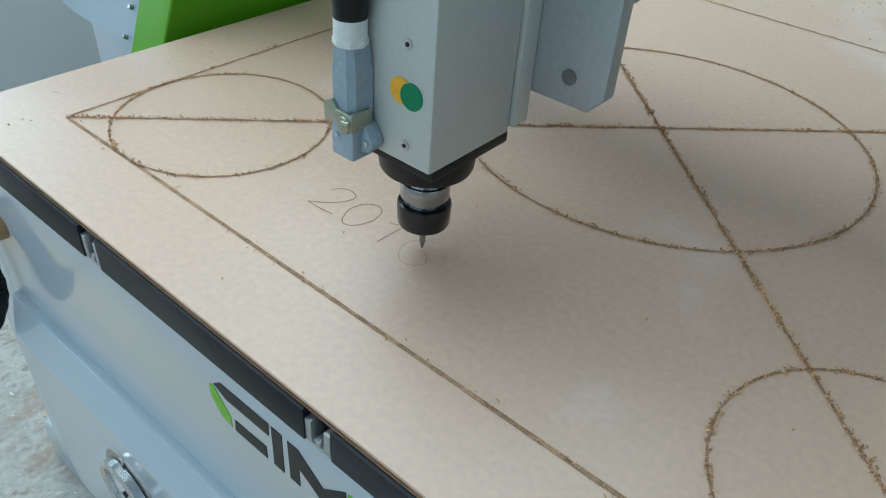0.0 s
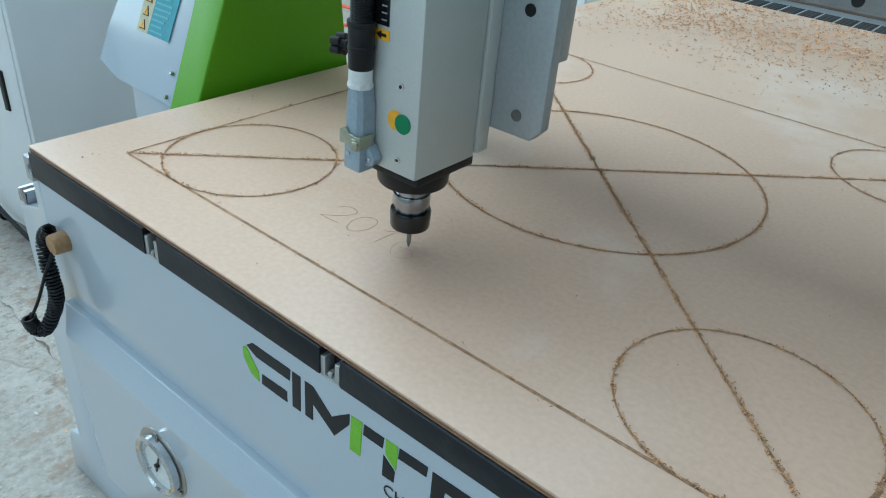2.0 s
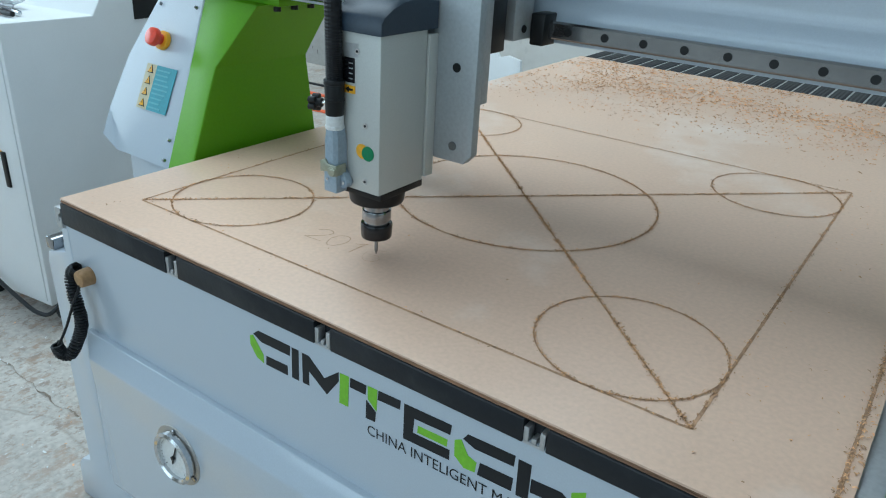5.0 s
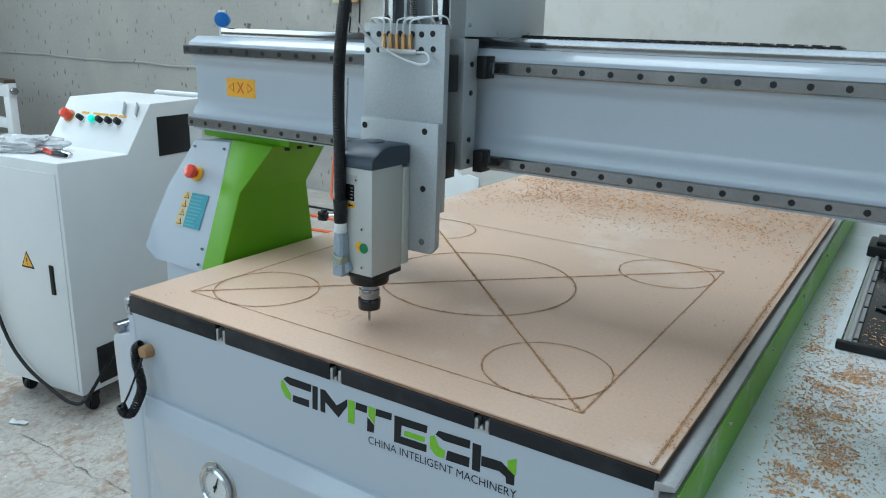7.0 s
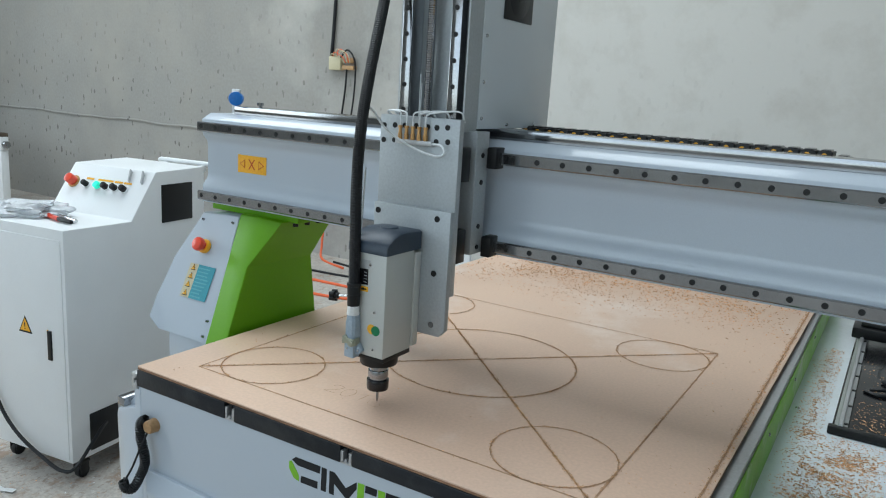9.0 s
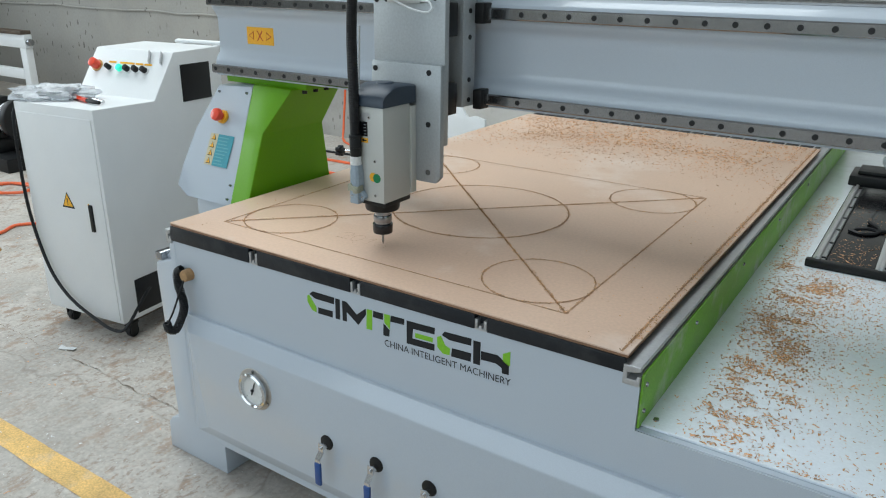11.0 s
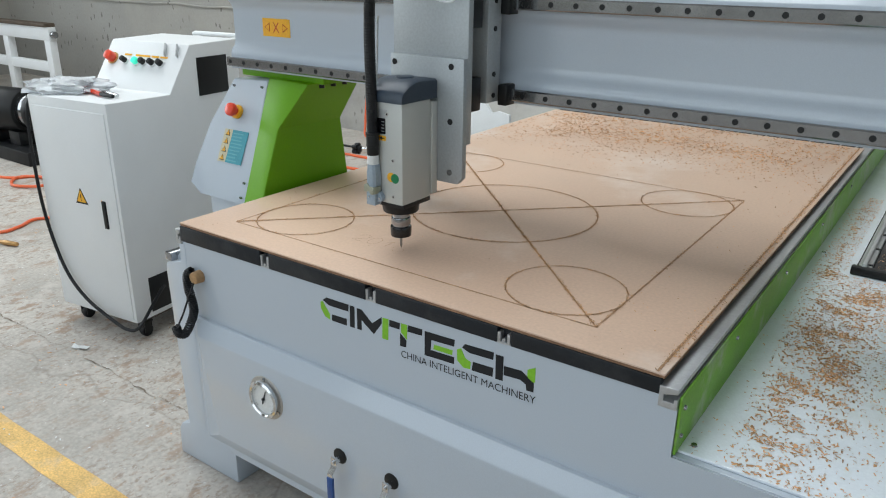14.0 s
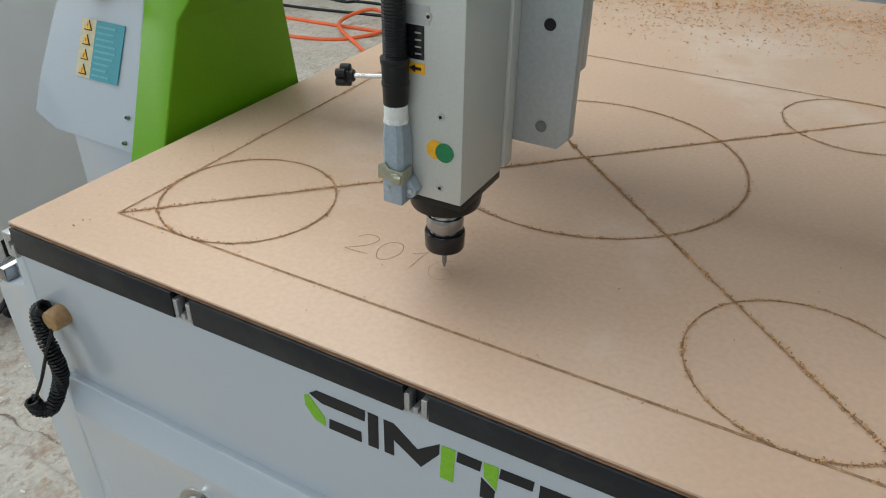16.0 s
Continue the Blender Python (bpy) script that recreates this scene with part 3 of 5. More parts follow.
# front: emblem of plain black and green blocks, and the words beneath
def emblem(parent):
    U0, W, Z0, Hh = 0.522, 0.541, 0.628, 0.048
    black = [
        [(0.014, 1.06), (0.137, 1.05), (0.134, 0.70), (0.026, 0.70), (-0.006, 0.88)],
        [(0.043, 0.28), (0.124, 0.30), (0.124, -0.04), (0.040, -0.04)],
        [(0.143, 1.04), (0.168, 1.04), (0.166, -0.03), (0.141, -0.03)],
        [(0.181, 1.02), (0.205, 1.02), (0.259, 0.51), (0.309, 0.96), (0.309, 0.64), (0.268, -0.01), (0.204, 0.50), (0.204, -0.02), (0.181, -0.02)],
        [(0.349, 0.96), (0.401, 0.96), (0.398, 0.64), (0.347, 0.64)],
        [(0.440, 0.98), (0.508, 1.00), (0.506, 0.70), (0.437, 0.67)],
        [(0.401, 0.48), (0.432, 0.22), (0.430, -0.12), (0.400, -0.14)],
        [(0.519, 0.97), (0.656, 1.00), (0.653, 0.68), (0.550, 0.64), (0.547, 0.16), (0.654, 0.19), (0.654, -0.13), (0.519, -0.18)],
        [(0.700, 0.96), (0.823, 1.00), (0.821, 0.66), (0.721, 0.62), (0.688, 0.76)],
        [(0.737, 0.27), (0.823, 0.30), (0.821, -0.11), (0.732, -0.14)],
        [(0.831, 0.95), (0.863, 0.95), (0.863, -0.14), (0.833, -0.15)],
        [(0.866, 0.55), (0.937, 0.59), (0.987, 0.23), (0.987, -0.18), (0.959, -0.20), (0.956, 0.05), (0.932, 0.18), (0.866, 0.14)],
    ]
    green = [
        [(-0.020, 0.76), (-0.008, 0.82), (0.031, 0.26), (0.031, -0.03), (0.004, 0.06), (-0.020, 0.44)],
        [(0.314, 0.95), (0.344, 0.97), (0.341, -0.07), (0.311, -0.07)],
        [(0.405, 0.97), (0.436, 0.98), (0.434, 0.26), (0.406, 0.54)],
        [(0.562, 0.47), (0.647, 0.49), (0.645, 0.26), (0.560, 0.24)],
        [(0.666, 0.60), (0.684, 0.71), (0.704, 0.31), (0.728, 0.22), (0.725, -0.11), (0.695, -0.14), (0.668, 0.11)],
        [(0.959, 0.72), (0.990, 0.92), (0.991, 0.27), (0.983, 0.23), (0.961, 0.38)],
    ]
    for shapes, m in ((black, INK_BLACK), (green, INK_GREEN)):
        for s in shapes:
            bm = NB()
            prism(bm, [(U0 + u * W, Z0 + v * Hh + 0.010 * u) for u, v in s], -0.0006, 0.0030, "y")
            part("emblem_block", bm, m, parent, "black block of the emblem" if m == INK_BLACK else "green block of the emblem", smooth=False)


emblem(router)
words = lettering("lettering", "CHINA INTELIGENT MACHINERY", 0.0232, pose(0.742, -0.0006, 0.6005, 90, -0.9, 0), INK_BLACK, router, width=0.320)
tagged(words, "thin black lettering")

# knob with the coiled lead
bm = NB()
cyl(bm, (0.082, 0.006, 0.617), (0.082, -0.024, 0.617), 0.0175, 0.0155, 24, 0.003)
part("touch_off_block", bm, WOODKNOB, router, "brown turned wooden knob")
bm = NB()
axis = smooth_line([(0.066, -0.014, 0.632), (0.050, -0.017, 0.617), (0.058, -0.024, 0.588), (0.073, -0.028, 0.560), (0.080, -0.030, 0.530), (0.072, -0.035, 0.500), (0.058, -0.048, 0.464), (0.046, -0.060, 0.466), (0.044, -0.064, 0.486)], 44)
coil = []
for i, q in enumerate(axis):
    d = (axis[min(i + 1, len(axis) - 1)] - axis[max(i - 1, 0)]).normalized()
    u = d.cross(Vector((0, 1, 0))).normalized()
    w = d.cross(u)
    a = i * 2 * math.pi / 7.2
    coil.append(q + 0.0100 * (math.cos(a) * u + math.sin(a) * w))
tube(bm, coil, 0.0025, 6)
part("coiled_lead", bm, RUBBER, router, "black coiled cable hung on the knob")
bm = NB()
tube(bm, smooth_line([(0.082, -0.022, 0.606), (0.074, -0.036, 0.570), (0.060, -0.050, 0.520), (0.046, -0.062, 0.484)], 8), 0.0026, 6)
part("lead", bm, RUBBER, router)

# vacuum gauge
GX, GZ = 0.338, 0.366
gauge = NB()
cyl(gauge, (GX, -0.0280, GZ), (GX, -0.0340, GZ), 0.060, 0.058, 48, 0.0015)
gauge = part("vacuum_gauge", gauge, FLANGE, router, "round chromed vacuum gauge")
bm = NB()
ring = []
for r, y in ((0.044, -0.0340), (0.049, -0.0360), (0.049, -0.0460), (0.044, -0.0490), (0.040, -0.0460), (0.040, -0.0360)):
    ring.append((r, y))
vs = [[bm.verts.new((GX + r * math.cos(2 * math.pi * k / 48), y, GZ + r * math.sin(2 * math.pi * k / 48))) for r, y in ring] for k in range(48)]
for k in range(48):
    for j in range(6):
        bm.faces.new((vs[k][j], vs[(k + 1) % 48][j], vs[(k + 1) % 48][(j + 1) % 6], vs[k][(j + 1) % 6]))
bmesh.ops.recalc_face_normals(bm, faces=bm.faces[:])
part("bezel", bm, CHROME, gauge, "bright chrome bezel")
bm = NB()
cyl(bm, (GX, -0.0330, GZ), (GX, -0.0400, GZ), 0.0415, None, 40)
part("dial", bm, DIAL, gauge, "white dial with fine ticks")
for k in range(28):
    a = radians(225 - k * 10)
    bm = NB()
    r0 = 0.031 if k % 4 == 0 else 0.034
    c, s = math.cos(a), math.sin(a)
    v = [bm.verts.new((GX + r * c + dx * s, -0.0406, GZ + r * s - dx * c)) for r, dx in ((r0, -0.0006), (0.037, -0.0006), (0.037, 0.0006), (r0, 0.0006))]
    bm.faces.new(v)
    part("tick", bm, INK_BLACK, gauge)
bm = NB()
prism(bm, [(GX - 0.005, GZ - 0.012), (GX - 0.002, GZ - 0.015), (GX + 0.012, GZ + 0.026), (GX + 0.010, GZ + 0.027)], -0.0435, -0.0420, "y")
cyl(bm, (GX, -0.0400, GZ), (GX, -0.0450, GZ), 0.004, None, 16)
part("needle", bm, INK_BLACK, gauge)
for k in range(3):
    a = radians(90 + 120 * k)
    bm = NB()
    cyl(bm, (GX + 0.053 * math.cos(a), -0.0330, GZ + 0.053 * math.sin(a)), (GX + 0.053 * math.cos(a), -0.0370, GZ + 0.053 * math.sin(a)), 0.0035, None, 10)
    part("screw", bm, STEEL, gauge)

# ball valves
for vx in (0.582, 0.736, 0.887, 1.039, 1.194):
    vz = 0.300
    bm = NB()
    cyl(bm, (vx, -0.0270, vz), (vx, -0.0345, vz), 0.0205, 0.0195, 28, 0.001)
    valve = part("ball_valve", bm, BLACK, router, "ball valve with blue grip")
    bm = NB()
    cyl(bm, (vx, -0.0300, vz - 0.004), (vx, -0.0540, vz - 0.004), 0.0085, None, 6)
    cyl(bm, (vx, -0.0500, vz - 0.004), (vx, -0.0600, vz - 0.004), 0.005, None, 10)
    part("stem_nut", bm, CHROME, valve)
    bm = NB()
    loft(bm, [[(vx + sx, y + sy, z) for sx, sy in ((-w, -0.0015), (w, -0.0015), (w, 0.0015), (-w, 0.0015))] for y, z, w in ((-0.0540, vz + 0.008, 0.008), (-0.0540, vz - 0.014, 0.008), (-0.0680, vz - 0.030, 0.0075), (-0.0680, vz - 0.042, 0.0075))])
    part("lever", bm, CHROME, valve)
    bm = NB()
    box(bm, vx - 0.0095, vx + 0.0095, -0.0720, -0.0640, vz - 0.102, vz - 0.038, 0.003)
    part("grip", bm, BLUEGRIP, valve, "blue vinyl grip")

# ---- the plywood board ----
BX0, BX1, BY1, BT = 0.020, 1.294, 2.06, 0.75
board = NB()
SKEW = 0.012   # the board lies a little askew on the bed
prism(board, [(BX0, 0.0), (BX1, 0.0), (BX1 + SKEW, BY1), (BX0, BY1)], BT - 0.0035, BT, "z", 0.0008)
board_top = single("plywood_board", board, BOARD, "pale plywood board cut with a circle pattern, dusty with shavings", "board")
for i in range(2):
    bm = NB()
    s = 0.0010 * ((i + 1) % 2)
    prism(bm, [(BX0 + s, s), (BX1 - s, s), (BX1 + SKEW - s, BY1 - s), (BX0 + s, BY1 - s)], BT - 0.0058 - 0.0023 * i, BT - 0.0036 - 0.0023 * i, "z")
    part("ply_layer", bm, PLY, board_top)

SQ = (0.13, 0.09, 1.13, 1.09)
CX, CY = 0.63, 0.59


def straight(a, b):
    return [Vector((*a, 0)).lerp(Vector((*b, 0)), i / 120) for i in range(121)]


def round_path(c, r, n=200):
    return [Vector((c[0] + r * math.cos(2 * math.pi * i / n), c[1] + r * math.sin(2 * math.pi * i / n), 0)) for i in range(n + 1)]


def ribbon(bm, line, w, z, wob):
    ring = []
    for i, q in enumerate(line):
        d = (line[min(i + 1, len(line) - 1)] - line[max(i - 1, 0)]).normalized()
        u = Vector((-d.y, d.x, 0))
        ww = w * (1 + wob * random.uniform(-1, 1))
        ring.append((bm.verts.new((*(q + u * ww / 2).xy, z)), bm.verts.new((*(q - u * ww / 2).xy, z))))
    for a, b in zip(ring, ring[1:]):
        bm.faces.new((a[0], a[1], b[1], b[0]))


def flake(verts, faces, c, size, lift, flat=0.4):
    """A curled sliver of wood: three small quads in a bent row."""
    a = random.uniform(0, 2 * math.pi)
    d, u = Vector((math.cos(a), math.sin(a), 0)), Vector((-math.sin(a), math.cos(a), 0))
    ln, w = size * random.uniform(0.6, 1.5), size * random.uniform(0.25, 0.5)
    k = len(verts)
    for i in range(4):
        t = i / 3 - 0.5
        z = lift + size * flat * random.uniform(0.1, 1.0) * (1 - 4 * t * t) + 0.0003
        q = Vector(c) + d * ln * t + u * ln * 0.35 * (t * t)
        for s in (-0.5, 0.5):
            p = q + u * w * s * (1.1 - abs(t))
            verts.append((p.x, p.y, z + (0.25 * w if s > 0 else 0)))
    for i in range(3):
        faces.append((k + 2 * i, k + 2 * i + 1, k + 2 * i + 3, k + 2 * i + 2))


def stuff(name, verts, faces, material, label, category, parent=None):
    me = bpy.data.meshes.new(name)
    me.from_pydata(verts, [], faces)
    me.materials.append(material)
    ob = new(name, me)
    tagged(ob, label, "" if parent else category, kind="stuff")
    return under(ob, parent) if parent else ob


corner = [(0.255, 0.215), (1.005, 0.215), (1.005, 0.965), (0.255, 0.965)]
paths = [(straight((SQ[0], SQ[1]), (SQ[2], SQ[1])), 0.0042, 0.06), (straight((SQ[0], SQ[1]), (SQ[0], SQ[3])), 0.0036, 0.25), (straight((SQ[2], SQ[1]), (SQ[2], SQ[3])), 0.0042, 0.2), (straight((SQ[0], SQ[3]), (SQ[2], SQ[3])), 0.0032, 0.2),
         (straight((SQ[0], SQ[1]), (SQ[2], SQ[3])), 0.0027, 1.0), (straight((SQ[0], SQ[3]), (SQ[2], SQ[1])), 0.0027, 1.0), (round_path((CX, CY), 0.25, 320), 0.0025, 0.65)]
paths += [(round_path(c, 0.125), 0.0022, 0.5) for c in corner]
paths += [(straight((1.280, 0.002), (1.292, 2.05)), 0.004, 0.5)]
fv, ff = [], []
for n, (line, w, fuzz) in enumerate(paths):
    bm = NB()
    ribbon(bm, line, w, BT + 0.0004 + 0.00006 * n, 0.10 + 0.25 * fuzz)
    part("groove", bm, GROOVE, board_top, smooth=False)
    total = sum((b - a).length for a, b in zip(line, line[1:]))
    for _ in range(int(total / 0.00055 * fuzz)):
        i = random.randrange(len(line) - 1)
        q = line[i].lerp(line[i + 1], random.random())
        d = (line[i + 1] - line[i]).normalized()
        side = random.gauss(0, 1) * w * 0.85
        if noise.noise((q.x * 45, q.y * 45, n)) > random.uniform(-0.9, 0.15):
            flake(fv, ff, (q.x - d.y * side, q.y + d.x * side, 0), random.uniform(0.0015, 0.0040), BT + 0.0006, 0.6)
stuff("groove_fibre", fv, ff, FIBRE, "fuzzy torn wood fibres along the cuts", "", board_top)
strokes = {"digit_two": [[(0.452, 0.204), (0.458, 0.214), (0.470, 0.218), (0.480, 0.212), (0.476, 0.197), (0.464, 0.184), (0.451, 0.174)], [(0.451, 0.174), (0.468, 0.174), (0.485, 0.176)]],
           "digit_zero": [[(0.497, 0.178), (0.491, 0.194), (0.495, 0.211), (0.507, 0.218), (0.517, 0.213), (0.521, 0.196), (0.514, 0.178), (0.504, 0.173), (0.497, 0.178)]],
           "digit_one": [[(0.535, 0.206), (0.543, 0.209), (0.551, 0.218)], [(0.551, 0.218), (0.549, 0.200), (0.548, 0.175)]],
           "digit_six": [[(0.592, 0.216), (0.577, 0.208), (0.569, 0.195), (0.573, 0.179), (0.584, 0.170), (0.597, 0.173), (0.602, 0.184), (0.592, 0.194), (0.578, 0.190)]]}
for n, (name, runs) in enumerate(strokes.items()):
    bm = NB()
    for k, run in enumerate(runs):
        ribbon(bm, smooth_line([(x, y, 0) for x, y in run], 8), 0.0011 if n < 3 else 0.0005, BT + 0.0003 + 0.0001 * k, 0.25)
    part(name, bm, FAINT, board_top, smooth=False)

# shavings on the board
fv, ff = [], []
for _ in range(11000):
    x, y = random.uniform(0.04, 1.27), random.uniform(1.15, 2.05)
    dens = max(0.0, min(1.0, (y - 1.25) / 0.45)) * (0.35 + 0.9 * noise.noise((x * 5, y * 5, 2)) + 0.45 * (1 - abs(x - 0.55)))
    if random.random() < dens:
        flake(fv, ff, (x, y, 0), random.uniform(0.004, 0.0095) * (1.25 if y > 1.6 else 1.0), BT + 0.0006, 0.28)
for _ in range(900):
    x, y = random.uniform(0.03, 1.28), random.uniform(0.02, 2.0)
    if x > 1.14 or y > 1.12 or x < 0.12 or random.random() < 0.05:
        flake(fv, ff, (x, y, 0), random.uniform(0.0020, 0.0052), BT + 0.0006, 0.4)
for _ in range(620):
    flake(fv, ff, (random.uniform(1.279, 1.294), random.uniform(0.05, 2.0), 0), random.uniform(0.003, 0.006), BT + 0.0006, 0.4)
stuff("wood_shavings", fv, ff, CHIP, "light brown wood shavings scattered on the plywood", "shavings")
# shavings on the deck
fv, ff = [], []
n = 0
while n < 60000:
    x, y = random.uniform(1.335, 1.745), random.uniform(0.02, 1.9)
    band = math.exp(-((x - (1.452 + 0.02 * math.sin(y * 7) + 0.03 * y if y < 0.98 else 1.385)) / (0.070 if y < 0.98 else 0.030)) ** 2) * (0.35 if y > 1.05 else 1.0) * (1.0 if y > 0.12 else 0.4)
    clump = max(0, 0.22 + 1.15 * noise.noise((x * 13, y * 21, 7)))
    dens = 0.06 + 0.26 * max(0, min(1, (y - 0.2) / 0.5)) * math.exp(-((x - 1.50) / 0.14) ** 2) + 1.2 * band * clump + (0.35 if y < 0.035 or x > 1.735 else 0)
    if 1.42 < x < 1.66 and y > 1.05:
        dens = 0
    if x < 1.345 + 0.05 * max(0, 1 - y):
        dens *= 0.15
    n += 1
    if random.random() < dens:
        flake(fv, ff, (x, y, 0), random.uniform(0.003, 0.009) * (1.0 if band > 0.3 else 0.75), 0.6086, 0.14)
for _ in range(420):
    x, y = random.uniform(1.485, 1.60), 1.09 + 0.7 * random.random() ** 1.8
    if noise.noise((x * 14, y * 6, 4)) > -0.15:
        flake(fv, ff, (x, y, 0), random.uniform(0.003, 0.008), 0.6165, 0.14)
for _ in range(1500):
    y = random.uniform(0.02, 1.15)
    if noise.noise((3.0, y * 16, 2)) > -0.25:
        flake(fv, ff, (1.7440 + random.gauss(0, 0.0028), y, 0), random.uniform(0.003, 0.0065), 0.6086, 0.3)
stuff("wood_shavings", fv, ff, CHIP, "brown wood shavings drifted over the pale deck", "shavings")

# litter of chips on the floor beside the machine
fv, ff = [], []
for _ in range(9000):
    x, y = random.uniform(-2.6, 0.3), random.uniform(-1.0, 0.9)
    dens = max(0, 0.05 + 1.1 * noise.noise((x * 3.1, y * 3.1, 11))) * (1.0 if x > -1.4 else 0.4)
    if random.random() < dens:
        flake(fv, ff, (x, y, 0), random.uniform(0.004, 0.012), 0.0045, 0.2)
stuff("wood_shavings", fv, ff, CHIP, "trodden wood chips littering the concrete floor", "shavings")
fv, ff = [], []
for _ in range(900):
    flake(fv, ff, (random.uniform(-2.8, 0.3), random.uniform(-1.0, 0.9), 0), random.uniform(0.004, 0.010), 0.0045, 0.3)
stuff("plaster_crumbs", fv, ff, DIAL, "small white crumbs scattered on the concrete floor", "crumbs")

bm = NB()
scrap = [(-0.034, -0.012), (-0.010, -0.016), (0.012, -0.010), (0.036, -0.013), (0.033, 0.010), (0.008, 0.013), (-0.014, 0.008), (-0.036, 0.012)]
top = [bm.verts.new((x, y, 0.008 + 0.005 * noise.noise((x * 60, y * 60, 1)))) for x, y in scrap]
low = [bm.verts.new((v.co.x, v.co.y, v.co.z - 0.0015)) for v in top]
bm.faces.new(top)
bm.faces.new(low[::-1])
for i in range(8):
    bm.faces.new((top[i], low[i], low[(i + 1) % 8], top[(i + 1) % 8]))
bmesh.ops.recalc_face_normals(bm, faces=bm.faces[:])
bm.transform(Matrix.Translation((-0.95, 0.171, 0)) @ Matrix.Rotation(0.35, 4, "Z"))
single("paper_scrap", bm, DIAL, "small torn scrap of white paper on the concrete", "paper scrap", smooth=False)

# ---- the router: gantry ----
def front_y(z):
    """The sloping front of the gantry's legs."""
    return 0.288 + 0.4624 * (z - 0.706)


def leg(flip, label):
    """One lime green gantry leg; flip mirrors it to the far side."""
    X = (lambda x: 1.757 - x) if flip else (lambda x: x)
    bm = NB()
    prof = [(-0.075, 0.66), (-0.112, 1.052), (0.088 if flip else 0.051, 1.050), (-0.020, 0.920), (0.0, 0.66)]
    loft(bm, [[(X(x), front_y(z), z) for x, z in prof], [(X(x + (0.01 if x > -0.05 else 0)), 0.66 if z > 1 else (0.640 if z > 0.8 else 0.655), z) for x, z in prof]])
    bmesh.ops.bevel(bm, geom=bm.edges[:], offset=0.002, segments=1, affect="EDGES")
    lg = part("gantry_leg", bm, GREEN, router, label)
    bm = NB()
    box(bm, min(X(-0.26), X(0.085)), max(X(-0.26), X(0.085)), 0.475, 0.655, 1.048, 1.069, 0.002)
    part("mount_flange", bm, GREEN, lg)
    for y in (0.487, 0.535, 0.583):
        bm = NB()
        cyl(bm, (X(0.066), y, 1.046), (X(0.066), y, 1.037), 0.008, None, 10)
        part("bolt", bm, BLACK, lg)
    bm = NB()
    prism(bm, [(X(-0.30), 0.54), (X(-0.30), 0.69), (X(-0.076), 0.69), (X(-0.076), 0.54)] if not flip else [(X(-0.076), 0.60), (X(-0.076), 0.69), (X(-0.30), 0.69), (X(-0.30), 0.60)], 0.34, 0.64, "y", 0.004)
    part("slide_block", bm, GREY, lg)
    return lg


left_leg = leg(False, "lime green folded steel gantry leg")
right_leg = leg(True, "lime green folded steel gantry leg")
# grey electrical cover on the left leg
bm = NB()
shape = [(-0.114, 1.046), (-0.262, 1.040), (-0.318, 0.905), (-0.336, 0.790), (-0.337, 0.730), (-0.078, 0.716)]
low = [(-0.330, 0.686), (-0.080, 0.690)]
ring0 = [(x, front_y(z), z) for x, z in shape[:5]] + [(low[0][0], front_y(0.73) + 0.028, low[0][1]), (low[1][0], front_y(0.72) + 0.022, low[1][1]), (-0.078, front_y(0.716), 0.716)]
loft(bm, [ring0, [(x, 0.64, z) for x, y, z in ring0]])
bmesh.ops.bevel(bm, geom=bm.edges[:], offset=0.0025, segments=1, affect="EDGES")
cover = part("leg_cover", bm, GREY, router, "pale grey-blue cover with labels and stop button")
nrm = Vector((0, -1, 0.4624)).normalized()
upv = Vector((0, 0.4624, 1)).normalized()


def on_cover(x, z, lift=0.0):
    return Vector((x, front_y(z), z)) + nrm * lift


bm = NB()
cyl(bm, on_cover(-0.203, 0.948), on_cover(-0.203, 0.948, 0.012), 0.021, None, 24, 0.002)
es = part("stop_collar", bm, YELLOW, cover, "yellow collar of the stop button")
bm = NB()
cyl(bm, on_cover(-0.203, 0.948, 0.010), on_cover(-0.203, 0.948, 0.026), 0.012, None, 20)
cyl(bm, on_cover(-0.203, 0.948, 0.024), on_cover(-0.203, 0.948, 0.040), 0.021, 0.019, 28, 0.004)
part("stop_button", bm, RED, cover, "red mushroom stop button")
bm = NB()


def cover_patch(bm, x0, x1, z0, z1, lift):
    pts = [on_cover(x0, z0, lift), on_cover(x1, z0, lift), on_cover(x1, z1, lift), on_cover(x0, z1, lift)]
    back = [p - nrm * 0.001 for p in pts]
    a, b = [bm.verts.new(p) for p in pts], [bm.verts.new(p) for p in back]
    bm.faces.new(a)
    for i in range(4):
        bm.faces.new((a[i], b[i], b[(i + 1) % 4], a[(i + 1) % 4]))
    bmesh.ops.recalc_face_normals(bm, faces=bm.faces[:])


cover_patch(bm, -0.204, -0.134, 0.806, 0.898, 0.0012)
lab = part("teal_label", bm, TEAL, cover, "teal safety label with small print", smooth=False)
for i in range(9):
    bm = NB()
    z = 0.889 - i * 0.0095
    cover_patch(bm, -0.199, -0.199 + random.uniform(0.035, 0.060), z - 0.0016, z + 0.0016, 0.0020)
    part("print_bar", bm, TEALINK, lab, smooth=False)
bm = NB()
cover_patch(bm, -0.240, -0.204, 0.806, 0.898, 0.0010)
sign = part("warning_strip", bm, CREAM, cover, "cream strip with four warning triangles", smooth=False)
for i in range(4):
    sign_triangle(sign, on_cover(-0.222, 0.818 + i * 0.0232, 0.001), (1, 0, 0), upv, 0.020)
for x, z in ((-0.128, 1.025), (-0.098, 0.762), (-0.096, 0.722), (-0.25, 1.02)):
    bm = NB()
    cyl(bm, on_cover(x, z), on_cover(x, z, 0.006), 0.0045, 0.003, 10)
    part("screw", bm, STEEL, cover)
bm = NB()
